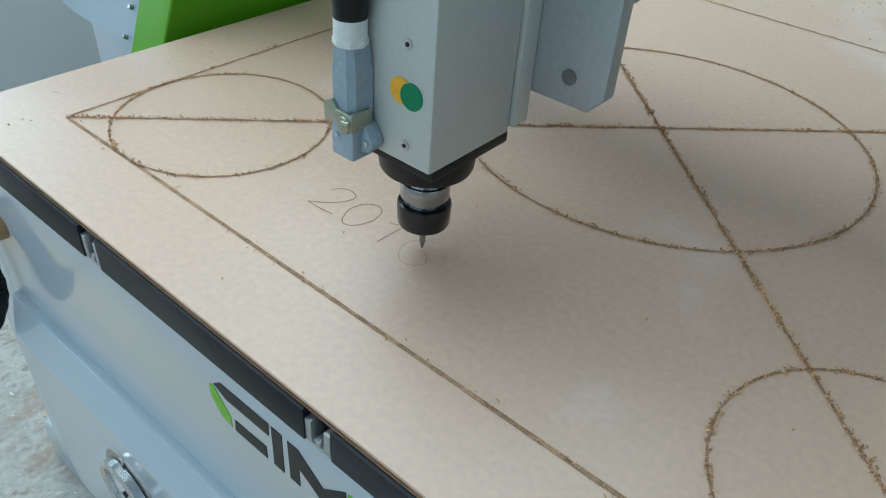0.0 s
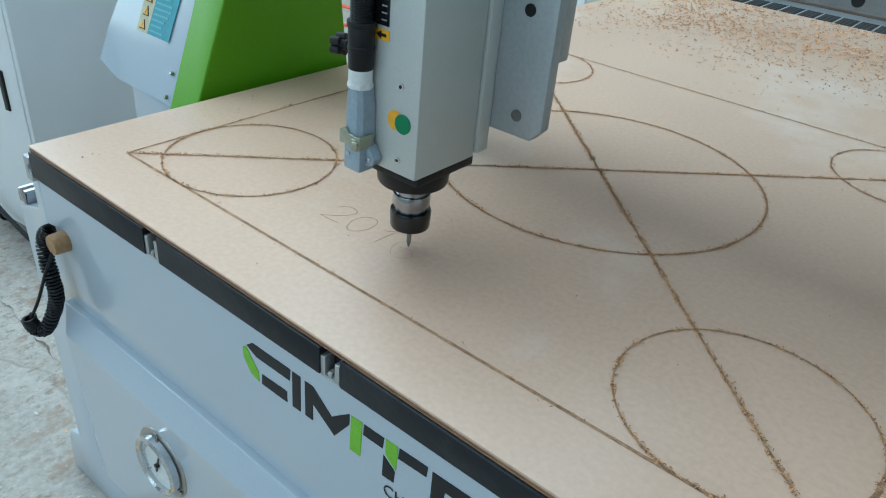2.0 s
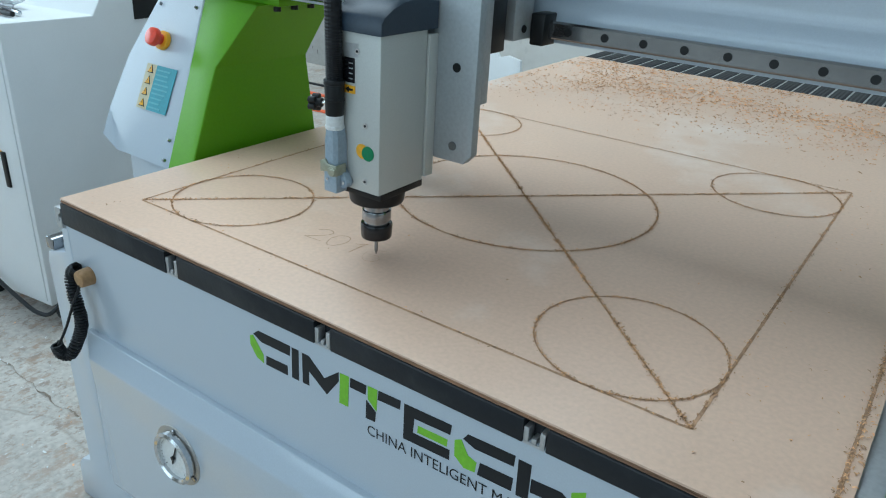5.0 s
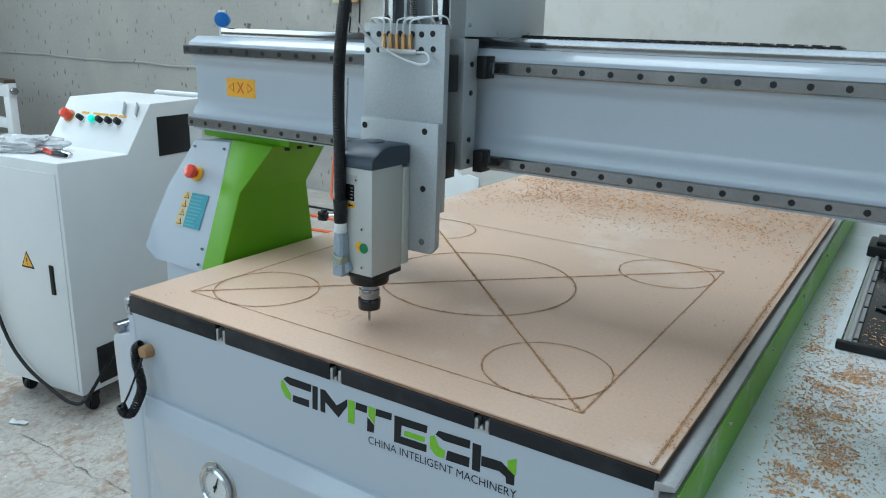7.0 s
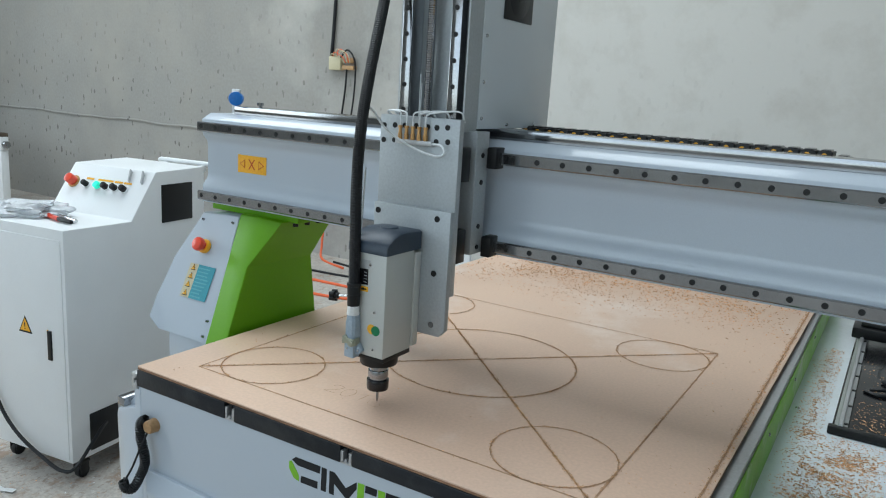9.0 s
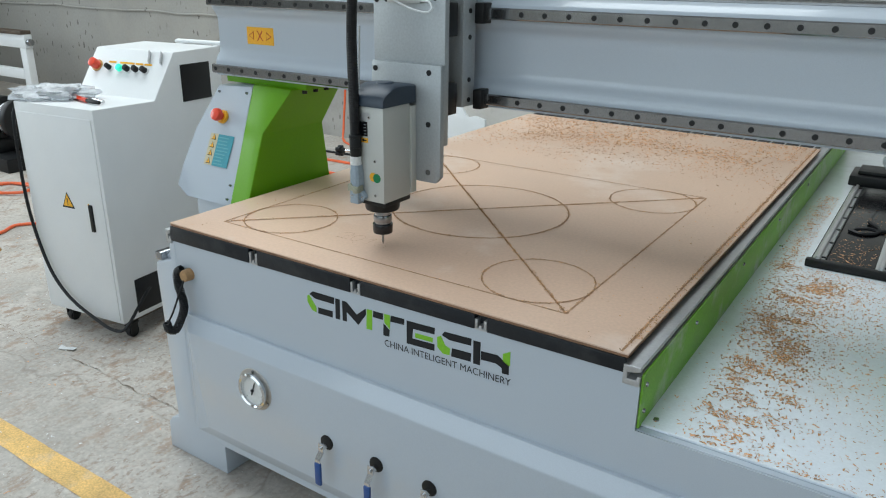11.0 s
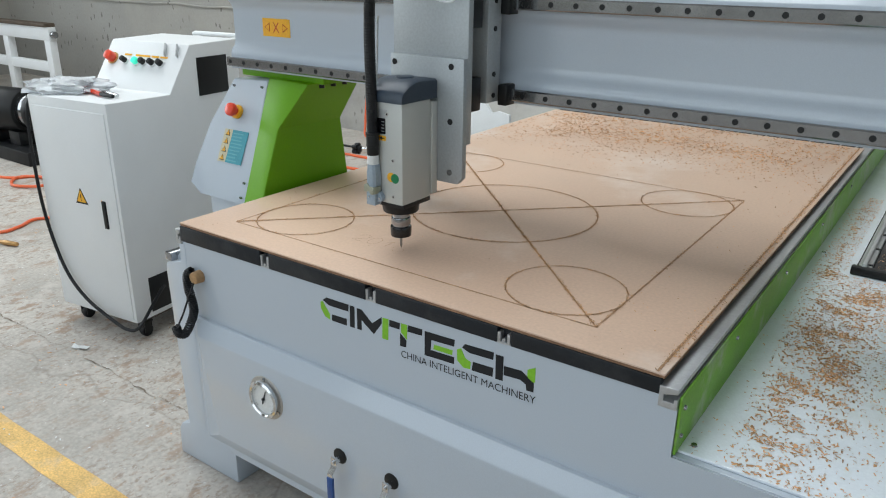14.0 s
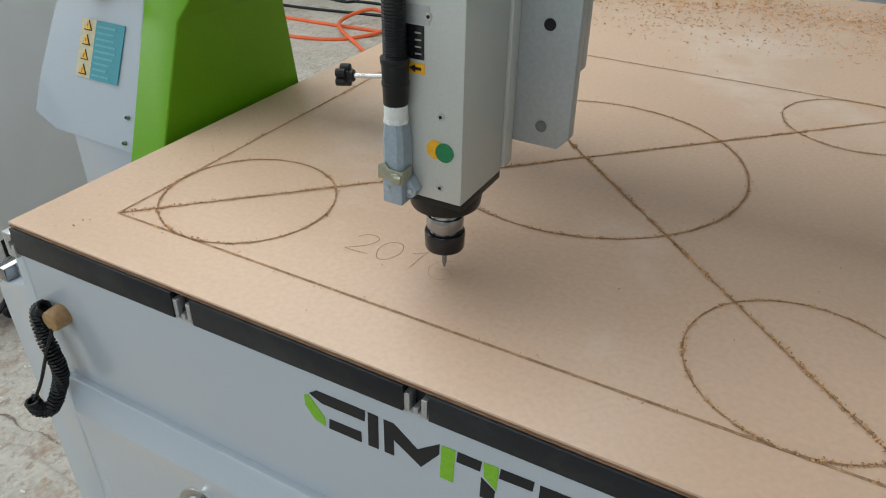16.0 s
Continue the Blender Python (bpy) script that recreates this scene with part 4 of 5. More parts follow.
tube(bm, smooth_line([(-0.16, 0.36, 0.685), (-0.155, 0.34, 0.62), (-0.17, 0.33, 0.5), (-0.20, 0.34, 0.3)], 8), 0.006, 8)
part("cable", bm, RUBBER, cover)

# beam
BXL, BXR = -0.283, 2.04
bm = NB()
prism(bm, [(0.457, 1.069), (0.457, 1.108), (0.4585, 1.117), (0.4625, 1.125), (0.4685, 1.132), (0.4740, 1.138), (0.4768, 1.146), (0.478, 1.156), (0.478, 1.234), (0.4768, 1.244), (0.4740, 1.252), (0.4685, 1.258), (0.4625, 1.265), (0.4585, 1.273), (0.457, 1.282), (0.457, 1.312), (0.459, 1.315), (0.488, 1.331), (0.491, 1.332), (0.66, 1.332), (0.66, 1.069)], BXL, BXR, "x")
beam = part("gantry_beam", bm, GREY, router, "long grey-blue gantry beam")
bm = NB()
box(bm, BXL + 0.075, BXR, 0.512, 0.60, 1.332, 1.356, 0.001)
part("top_rack", bm, STEEL, beam, "dull steel strip on the beam")
for z0, z1 in ((1.280, 1.307), (1.077, 1.104)):
    bm = NB()
    prism(bm, [(0.457, z0 + 0.004), (0.457, z1 - 0.004), (0.450, z1 - 0.007), (0.444, z1), (0.438, z1), (0.436, z1 - 0.003), (0.436, z0 + 0.003), (0.438, z0), (0.444, z0), (0.450, z0 + 0.007)], BXL + 0.002, BXR, "x")
    rail = part("guide_rail", bm, STEEL, beam, "bright steel guide rail with dark bolt holes", smooth=False)
    x = BXL + 0.018
    while x < BXR - 0.01:
        bm = NB()
        cyl(bm, (x, 0.438, (z0 + z1) / 2), (x, 0.4352, (z0 + z1) / 2), 0.0062, None, 12)
        part("bolt_hole", bm, BLACK, rail)
        x += 0.06
bm = NB()
box(bm, -0.154, -0.041, 0.4765, 0.4785, 1.170, 1.221)
xs = part("axis_label", bm, YELLOW, beam, "yellow label with a letter and arrows", smooth=False)
lettering("letter", "X", 0.043, pose(-0.112, 0.4762, 1.181, 90, 0, 0), ORANGE, xs, width=0.028)
for s in (-1, 1):
    bm = NB()
    c = -0.0975 + s * 0.036
    prism(bm, [(c + s * 0.013, 1.1955), (c - s * 0.009, 1.183), (c - s * 0.009, 1.208)], 0.4758, 0.4768, "y")
    part("arrow", bm, ORANGE, xs)
    bm = NB()
    prism(bm, [(c + s * 0.009, 1.1955), (c - s * 0.007, 1.1865), (c - s * 0.007, 1.2045)], 0.4750, 0.4760, "y")
    part("arrow_fill", bm, YELLOW, xs)
bm = NB()
box(bm, -0.255, -0.222, 0.545, 0.552, 1.33, 1.405, 0.002)
br = part("end_bracket", bm, ALU, beam)
bm = NB()
cyl(bm, (-0.190, 0.500, 1.378), (-0.230, 0.545, 1.378), 0.021, 0.019, 28, 0.004)
part("blue_cap", bm, BLUE, br, "bright blue plastic cap")
bm = NB()
cyl(bm, (-0.150, 0.56, 1.33), (-0.150, 0.56, 1.362), 0.006, None, 10)
cyl(bm, (-0.150, 0.56, 1.362), (-0.150, 0.56, 1.370), 0.010, None, 12)
part("grease_nipple", bm, STEEL, beam)

# cable chain lying behind the beam
chain = NB()
box(chain, 0.66, 1.50, 0.665, 0.745, 1.300, 1.312, 0.001)
chain = part("cable_chain", chain, BLACK, beam, "black cable chain with yellow pins")
for i in range(27):
    x = 0.655 + i * 0.0325
    drop = 0.008 + (0.0 if i < 22 else 0.009 * (i - 21) ** 1.3)
    bm = NB()
    prism(bm, [(x, 1.322 - drop), (x + 0.003, 1.368 - drop), (x + 0.0325, 1.368 - drop), (x + 0.0325, 1.322 - drop)], 0.668, 0.742, "y", 0.002)
    lk = part("chain_link", bm, BLACK, chain)
    bm = NB()
    box(bm, x + 0.009, x + 0.027, 0.672, 0.738, 1.367 - drop, 1.371 - drop, 0.001)
    part("cross_bar", bm, GLOSS, lk)
    bm = NB()
    cyl(bm, (x + 0.016, 0.6685, 1.359 - drop), (x + 0.016, 0.6640, 1.359 - drop), 0.0054, None, 12)
    part("pin", bm, YELLOW, lk)

# carriage and Z column
bm = NB()
box(bm, 0.472, 0.698, 0.372, 0.428, 1.076, 1.352, 0.002)
carriage = part("carriage", bm, PLATE, router, "grey milled carriage plate on the beam")
for z in (1.30, 1.24, 1.14, 1.092):
    bm = NB()
    cyl(bm, (0.697, 0.40, z), (0.7003, 0.40, z), 0.0058, None, 12)
    part("bolt", bm, BLACK, carriage)
for z in (1.294, 1.0905):
    for x0, x1 in ((0.698, 0.722), (0.45, 0.474)):
        bm = NB()
        box(bm, x0, x1, 0.420, 0.462, z - 0.024, z + 0.024, 0.003)
        part("wiper_block", bm, BLACK, carriage, "black plastic rail wiper")
bm = NB()
prism(bm, [(0.495, 0.410), (0.495, 0.352), (0.500, 0.352), (0.500, 0.392), (0.668, 0.392), (0.668, 0.352), (0.672, 0.352), (0.672, 0.410)], 1.35, 1.70, "z")
column = part("z_column", bm, PLATE, carriage, "grey aluminium Z column", smooth=False)
for x in (0.515, 0.642):
    bm = NB()
    box(bm, x - 0.013, x + 0.013, 0.346, 0.393, 1.08, 1.695, 0.002)
    zr = part("z_rail", bm, STEEL, column, "steel Z guide rail")
    for k in range(6):
        bm = NB()
        z = 1.39 + k * 0.055
        cyl(bm, (x, 0.347, z), (x, 0.3448, z), 0.0055, None, 12)
        part("bolt_hole", bm, BLACK, zr)
bm = NB()
line = [(0.566, 0.368, 1.33 + 0.0024 * i) for i in range(152)]
tube(bm, line, 0.0085, 12, 0.0012)
part("ball_screw", bm, STEEL, column, "polished ball screw", smooth=False)
bm = NB()
cyl(bm, (0.545, 0.366, 1.33), (0.545, 0.366, 1.47), 0.0016, None, 6)
cyl(bm, (0.550, 0.364, 1.33), (0.550, 0.364, 1.45), 0.0016, None, 6)
part("thin_tubes", bm, TUBE, column)
bm = NB()
box(bm, 0.592, 0.628, 0.350, 0.392, 1.672, 1.694, 0.002)
part("end_stop", bm, YELLOW, column, "orange end stop")

# hood over the Z motor
bm = NB()
prism(bm, [(0.360, 1.692), (0.360, 1.775), (0.402, 1.825), (0.672, 1.822), (0.792, 1.700), (0.790, 1.356), (0.412, 1.356), (0.412, 1.692)], 0.452, 0.674, "x", 0.003)
hood = part("motor_hood", bm, HOODPAINT, carriage, "grey-blue sheet steel motor hood")
bm = NB()
box(bm, 0.6725, 0.6775, 0.497, 0.640, 1.604, 1.727, 0.002)
fan = part("fan_grille", bm, BLACK, hood, "black square fan filter")
bm = NB()
cyl(bm, (0.6770, 0.5685, 1.6655), (0.6785, 0.5685, 1.6655), 0.054, 0.052, 40)
ring = part("fan_ring", bm, RUBBER, fan)
bm = NB()
cyl(bm, (0.6785, 0.5685, 1.6655), (0.6800, 0.5685, 1.6655), 0.017, 0.016, 28)
part("fan_hub", bm, BLACK, ring)
for y, z in ((0.425, 1.66), (0.425, 1.56), (0.425, 1.46), (0.425, 1.38), (0.55, 1.366), (0.70, 1.366)):
    bm = NB()
    cyl(bm, (0.673, y, z), (0.677, y, z), 0.0045, 0.0035, 10)
    part("screw", bm, STEEL, hood)
bm = NB()
box(bm, 0.486, 0.532, 0.3585, 0.361, 1.700, 1.762)
part("warning_label", bm, YELLOW, hood, "yellow label with warning triangle", smooth=False)
sign_triangle(hood, (0.509, 0.3580, 1.735), (1, 0, 0), (0, 0, 1), 0.034)
bm = NB()
box(bm, 0.532, 0.616, 0.3585, 0.361, 1.700, 1.762)
dk = part("dark_label", bm, INK_BLACK, hood, "dark label with rows of small print", smooth=False)
for i, (w, z) in enumerate(((0.030, 1.753), (0.066, 1.744), (0.070, 1.736), (0.020, 1.728), (0.064, 1.717), (0.060, 1.708))):
    bm = NB()
    box(bm, 0.537, 0.537 + w, 0.3575, 0.3590, z - 0.0014, z + 0.0014)
    part("print_bar", bm, YELLOW if i == 0 else TEALINK, dk, smooth=False)
bm = NB()
box(bm, 0.499, 0.519, 0.3575, 0.3590, 1.705, 1.712)
part("print_bar", bm, INK_BLACK, hood, smooth=False)
bm = NB()
cyl(bm, (0.628, 0.362, 1.738), (0.628, 0.354, 1.738), 0.0165, None, 28, 0.001)
lamp = part("lamp_ring", bm, DIAL, hood)
bm = NB()
cyl(bm, (0.628, 0.355, 1.738), (0.628, 0.345, 1.738), 0.0135, 0.0115, 28, 0.002)
part("signal_lamp", bm, LAMP, hood, "lit green signal lamp")
bm = NB()
box(bm, 0.461, 0.477, 0.3585, 0.3610, 1.692, 1.748, 0.0)
part("cable_slot", bm, GLOSS, hood, smooth=False)

# Z plate
bm = NB()
box(bm, 0.496, 0.702, 0.288, 0.306, 0.995, 1.378, 0.002)
zplate = part("z_plate", bm, PLATE, router, "grey milled spindle plate")
for z in (1.30, 1.12):
    bm = NB()
    box(bm, 0.655, 0.700, 0.306, 0.346, z - 0.055, z + 0.02, 0.003)
    part("slide_block", bm, BLACK, zplate)
    bm = NB()
    box(bm, 0.498, 0.54, 0.306, 0.346, z - 0.055, z + 0.02, 0.003)
    part("slide_block", bm, BLACK, zplate)
for x, z in ((0.507, 1.354), (0.536, 1.356), (0.563, 1.357), (0.592, 1.358), (0.622, 1.358), (0.672, 1.360), (0.507, 1.322), (0.536, 1.324), (0.645, 1.328), (0.674, 1.330), (0.645, 1.358)):
    bm = NB()
    cyl(bm, (x, 0.289, z), (x, 0.2868, z), 0.0062, None, 14)
    part("bolt", bm, BLACK, zplate)
bm = NB()
prism(bm, [(0.500, 0.905), (0.688, 0.905), (0.702, 0.920), (0.702, 1.184), (0.500, 1.184)], 0.272, 0.289, "y", 0.002)
mount = part("mount_plate", bm, PLATE, zplate, "grey milled mounting plate")
for x, z in ((0.512, 1.166), (0.669, 1.166), (0.668, 1.046), (0.668, 0.930)):
    bm = NB()
    cyl(bm, (x, 0.273, z), (x, 0.2708, z), 0.0068, None, 16)
    part("bolt", bm, BLACK if z > 1 else STEEL, mount)
bm = NB()
box(bm, 0.546, 0.640, 0.276, 0.288, 1.318, 1.328, 0.001)
mani = part("oil_manifold", bm, ALU, zplate, "small oil manifold with brass fittings")
for i in range(5):
    x = 0.556 + i * 0.0165
    bm = NB()
    cyl(bm, (x, 0.280, 1.328), (x, 0.280, 1.340), 0.0050, None, 6)
    cyl(bm, (x, 0.280, 1.340), (x, 0.280, 1.352), 0.0042, 0.0036, 12)
    cyl(bm, (x, 0.280, 1.352), (x, 0.280, 1.357), 0.0052, None, 10)
    part("brass_fitting", bm, BRASS, mani, "brass fitting")
    bm = NB()
    far = (0.512, 0.53, 0.625, 0.66, 0.695)[i]
    tube(bm, smooth_line([(x, 0.280, 1.355), (x, 0.279, 1.374), (x + (far - x) * 0.12, 0.281, 1.386), (far, 0.292, 1.386 + 0.002 * i), (far + 0.004, 0.312, 1.372)], 8), 0.0019, 6)
    part("oil_tube", bm, TUBE, mani, "milky oil tube")
bm = NB()
tube(bm, smooth_line([(0.640, 0.280, 1.323), (0.668, 0.272, 1.322), (0.680, 0.266, 1.308), (0.662, 0.262, 1.300), (0.61, 0.258, 1.312), (0.56, 0.230, 1.345), (0.545, 0.195, 1.385), (0.539, 0.172, 1.402)], 10), 0.0026, 8)
part("oil_tube", bm, TUBE, mani, "milky oil tube")

# spindle
bx, by = BIT
bm = NB()
box(bm, bx - 0.048, bx + 0.0455, by - 0.0505, by + 0.052, 0.873, 1.097, 0.0022)
spindle = part("spindle_housing", bm, SPINDLE, router, "champagne grey spindle housing")
bm = NB()
box(bm, bx - 0.052, bx + 0.0490, by + 0.053, by + 0.0735, 0.878, 1.090, 0.001)
part("rear_housing", bm, SPINDLE, spindle)
bm = NB()
a0, a1, c0, c1 = bx - 0.0515, bx + 0.0490, by - 0.056, by + 0.072
arch = [(c0, 1.097), (c0, 1.114), (c0 + 0.006, 1.122), (c0 + 0.024, 1.133), (c0 + 0.046, 1.141), (c0 + 0.066, 1.143), (c1 - 0.02, 1.141), (c1, 1.138), (c1, 1.097)]
loft(bm, [[(x, c0 + 0.5 * (c1 - c0) + k * (y - c0 - 0.5 * (c1 - c0)), 1.097 + kz * (z - 1.097)) for y, z in arch] for x, k, kz in ((a0, 0.97, 0.90), (a0 + 0.006, 1.0, 1.0), (a1 - 0.006, 1.0, 1.0), (a1, 0.97, 0.90))])
cap = part("spindle_cap", bm, CAP, spindle, "slate blue moulded fan cap")
bm = NB()
cyl(bm, (bx, by + 0.018, 1.139), (bx, by + 0.018, 1.1455), 0.022, 0.019, 28, 0.001)
part("cap_vent", bm, CAP, cap)
bm = NB()
cyl(bm, (bx, by, 0.843), (bx, by, 0.8735), 0.041, 0.0450, 40, 0.003)
part("nose_collar", bm, BLACK, spindle, "black nose collar")
bm = NB()
box(bm, bx - 0.044, bx + 0.044, by - 0.044, by + 0.055, 0.862, 0.874, 0.002)
part("nose_flange", bm, BLACK, spindle)
bm = NB()
cyl(bm, (bx, by, 0.800), (bx, by, 0.845), 0.0195, None, 32)
cyl(bm, (bx, by, 0.812), (bx, by, 0.828), 0.0225, None, 32, 0.001)
part("spindle_shaft", bm, STEEL, spindle, "bright steel shaft")
bm = NB()
cyl(bm, (bx, by, 0.7815), (bx, by, 0.8065), 0.0240, 0.0250, 40, 0.003)
part("collet_nut", bm, GLOSS, spindle, "black collet nut")
bm = NB()
cyl(bm, (bx, by, 0.759), (bx, by, 0.783), 0.0030, None, 12)
cyl(bm, (bx, by, 0.7508), (bx, by, 0.759), 0.0008, 0.0030, 12)
part("engraving_bit", bm, STEEL, spindle, "fine steel engraving bit")
for z in (0.890, 0.972, 1.072):
    bm = NB()
    x = bx + 0.020 if z < 1.05 else bx + 0.005
    cyl(bm, (x, by - 0.050, z), (x, by - 0.0520, z), 0.0040, None, 12)
    s = part("screw", bm, CHROME, spindle)
    bm = NB()
    cyl(bm, (x, by - 0.052, z), (x, by - 0.0524, z), 0.0020, None, 6)
    part("socket", bm, BLACK, s)
bm = NB()
cyl(bm, (bx + 0.014, by - 0.0505, 0.934), (bx + 0.014, by - 0.0512, 0.934), 0.0108, None, 32)
part("yellow_sticker", bm, YELLOW, spindle, "round yellow sticker", smooth=False)
bm = NB()
cyl(bm, (bx + 0.025, by - 0.0505, 0.9325), (bx + 0.025, by - 0.0518, 0.9325), 0.0108, None, 32)
part("green_sticker", bm, DOTGREEN, spindle, "round green sticker", smooth=False)
bm = NB()
box(bm, bx - 0.040, bx + 0.000, by - 0.0514, by - 0.0500, 1.028, 1.062, 0.0)
rp = part("rating_plate", bm, GLOSS, spindle, "black rating plate", smooth=False)
for i in range(4):
    bm = NB()
    box(bm, bx - 0.010, bx - 0.003, by - 0.0519, by - 0.0513, 1.033 + i * 0.007, 1.0345 + i * 0.007)
    part("print_bar", bm, ALU, rp, smooth=False)
bm = NB()
box(bm, bx - 0.018, bx + 0.006, by - 0.0514, by - 0.0500, 1.0635, 1.082, 0.0)
part("steel_label", bm, ALU, spindle, smooth=False)
bm = NB()
box(bm, bx - 0.020, bx + 0.001, by - 0.0514, by - 0.0500, 1.013, 1.024, 0.0)
yl = part("arrow_label", bm, YELLOW, spindle, "yellow label with black arrow", smooth=False)
bm = NB()
prism(bm, [(bx - 0.017, 1.0185), (bx - 0.010, 1.0225), (bx - 0.010, 1.020), (bx - 0.003, 1.020), (bx - 0.003, 1.017), (bx - 0.010, 1.017), (bx - 0.010, 1.0145)], by - 0.0520, by - 0.0510, "y")
part("arrow", bm, INK_BLACK, yl, smooth=False)
# power plug and conduit at the housing's side
px, py = bx - 0.0270, by - 0.0625
bm = NB()
loft(bm, [[(px + sx * w, py + sy * d, z) for sx, sy in ((-1, -0.6), (-0.6, -1), (0.6, -1), (1, -0.6), (1, 0.9), (-1, 0.9))] for w, d, z in ((0.0125, 0.0118, 0.9050), (0.0128, 0.0120, 0.9080), (0.0128, 0.0120, 0.9420), (0.0105, 0.0110, 0.9600), (0.0098, 0.0105, 0.9620))])
box(bm, px - 0.0122, px + 0.0125, py - 0.0112, py + 0.0118, 0.8680, 0.9045, 0.002)
plug = part("power_plug", bm, PLUG, spindle, "grey die-cast power plug")
bm = NB()
prism(bm, [(px + 0.010, 0.8740), (px + 0.021, 0.8770), (px + 0.025, 0.8850), (px + 0.017, 0.8980), (px + 0.010, 0.9020)], py - 0.002, py + 0.0115, "y", 0.001)
part("plug_ear", bm, PLUG, plug)
bm = NB()
cyl(bm, (px + 0.0185, py - 0.001, 0.8850), (px + 0.0185, py - 0.0045, 0.8850), 0.0028, None, 10)
part("screw", bm, CHROME, plug)
bm = NB()
cyl(bm, (px - 0.004, py - 0.011, 0.8880), (px - 0.004, py - 0.0135, 0.8880), 0.0022, None, 10)
part("screw", bm, CHROME, plug)
bm = NB()
prism(bm, [(px - 0.0150, 0.8980), (px - 0.0150, 0.9140), (px - 0.006, 0.9190), (px - 0.001, 0.9120), (px + 0.014, 0.9110), (px + 0.016, 0.8990), (px + 0.010, 0.8940), (px + 0.002, 0.9010)], py - 0.0155, py - 0.0115, "y", 0.001)
box(bm, px + 0.0128, px + 0.0160, py - 0.0150, py + 0.006, 0.8960, 0.9120, 0.001)
part("latch", bm, ZINC, plug, "olive zinc-plated latch")
bm = NB()
cyl(bm, (px + 0.0075, py - 0.0110, 0.9020), (px + 0.0075, py - 0.0175, 0.9020), 0.0078, 0.0070, 24, 0.0012)
cyl(bm, (px + 0.0075, py - 0.0170, 0.9045), (px + 0.0150, py - 0.0170, 0.9050), 0.0022, None, 8)
part("latch_pivot", bm, ZINC, plug)
bm = NB()
cyl(bm, (px, py, 0.9610), (px, py, 0.9670), 0.0138, None, 8, 0.001)
cyl(bm, (px, py, 0.9660), (px, py, 0.9820), 0.0128, None, 20, 0.001)
part("gland", bm, DIAL, plug, "white plastic cable gland")
bm = NB()
cyl(bm, (px, py, 0.9800), (px, py, 1.0280), 0.0130, 0.0142, 28, 0.002)
cyl(bm, (px, py, 1.0240), (px, py, 1.0310), 0.0152, None, 28, 0.001)
cyl(bm, (px, py, 1.0010), (px, py, 1.0060), 0.0143, None, 28, 0.001)
part("conduit_collar", bm, BLACK, plug, "black conduit collar")
bm = NB()
run = smooth_line([(px, py, 1.021), (px - 0.001, py, 1.10), (px - 0.006, py + 0.004, 1.25), (px - 0.016, py + 0.026, 1.36), (px - 0.028, py + 0.062, 1.46), (px - 0.048, py + 0.120, 1.58), (px - 0.072, py + 0.175, 1.67), (0.469, 0.352, 1.712), (0.469, 0.372, 1.722)], 52)
tube(bm, run, 0.0114, 14, 0.0009)
part("conduit", bm, RUBBER, plug, "black corrugated conduit", smooth=False)
bm = NB()
cyl(bm, (0.550, 0.160, 1.10), (0.550, 0.170, 1.27), 0.0020, None, 8)
part("oil_tube", bm, TUBE, plug)
# clamp knob behind the spindle
bm = NB()
cyl(bm, (0.545, 0.262, 0.968), (0.430, 0.234, 0.958), 0.0032, None, 10)
kn = part("clamp_screw", bm, CHROME, spindle)
bm = NB()
cyl(bm, (0.436, 0.2355, 0.9585), (0.428, 0.2335, 0.9580), 0.0075, 0.0065, 16, 0.001)
for k in range(5):
    a = 2 * math.pi * k / 5
    cyl(bm, (0.430, 0.234 + 0.009 * math.cos(a), 0.958 + 0.009 * math.sin(a)), (0.418, 0.231 + 0.009 * math.cos(a), 0.957 + 0.009 * math.sin(a)), 0.0056, None, 12, 0.001)
cyl(bm, (0.431, 0.2345, 0.958), (0.416, 0.231, 0.957), 0.008, None, 16, 0.001)
part("star_knob", bm, BLACK, kn, "black star knob")

# tool slide on the deck
ts = thing("tool_slide", (1.54, 1.6, 0.608), "black and aluminium linear tool slide lying on the deck", "linear slide")
bm = NB()
box(bm, 1.440, 1.640, 1.085, 2.35, 0.6085, 0.616, 0.001)
part("slide_bed", bm, GLOSS, ts, "dark dusty slide bed")
bm = NB()
box(bm, 1.432, 1.652, 1.060, 1.085, 0.6085, 0.632, 0.004)
part("end_plate", bm, BLACK, ts)
for x in (1.462, 1.622):
    bm = NB()
    prism(bm, [(x - 0.016, 0.616), (x - 0.016, 0.628), (x - 0.008, 0.632), (x - 0.006, 0.640), (x + 0.004, 0.640), (x + 0.006, 0.628), (x + 0.016, 0.628), (x + 0.016, 0.616)], 1.075, 2.33, "y", 0.001)
    r = part("slide_rail", bm, ALU, ts, "bright aluminium slide rail")
    for k in range(8):
        bm = NB()
        y = 1.11 + k * 0.15
        cyl(bm, (x + 0.011, y, 0.627), (x + 0.011, y, 0.6305), 0.006, None, 12)
        part("bolt", bm, BLACK, r)
bm = NB()
box(bm, 1.425, 1.66, 2.02, 2.20, 0.632, 0.672, 0.006)
blk = part("slide_carriage", bm, BLACK, ts, "black slide carriage")
bm = NB()
box(bm, 1.45, 1.64, 2.05, 2.18, 0.672, 0.688, 0.004)
part("carriage_plate", bm, BLACK, blk)
bm = NB()
tube(bm, smooth_line([(1.56, 2.08, 0.684), (1.53, 2.06, 0.73), (1.54, 2.04, 0.77), (1.58, 2.05, 0.76), (1.60, 2.08, 0.684)], 8), 0.007, 8)
part("cable_loop", bm, TUBE, blk)
bm = NB()
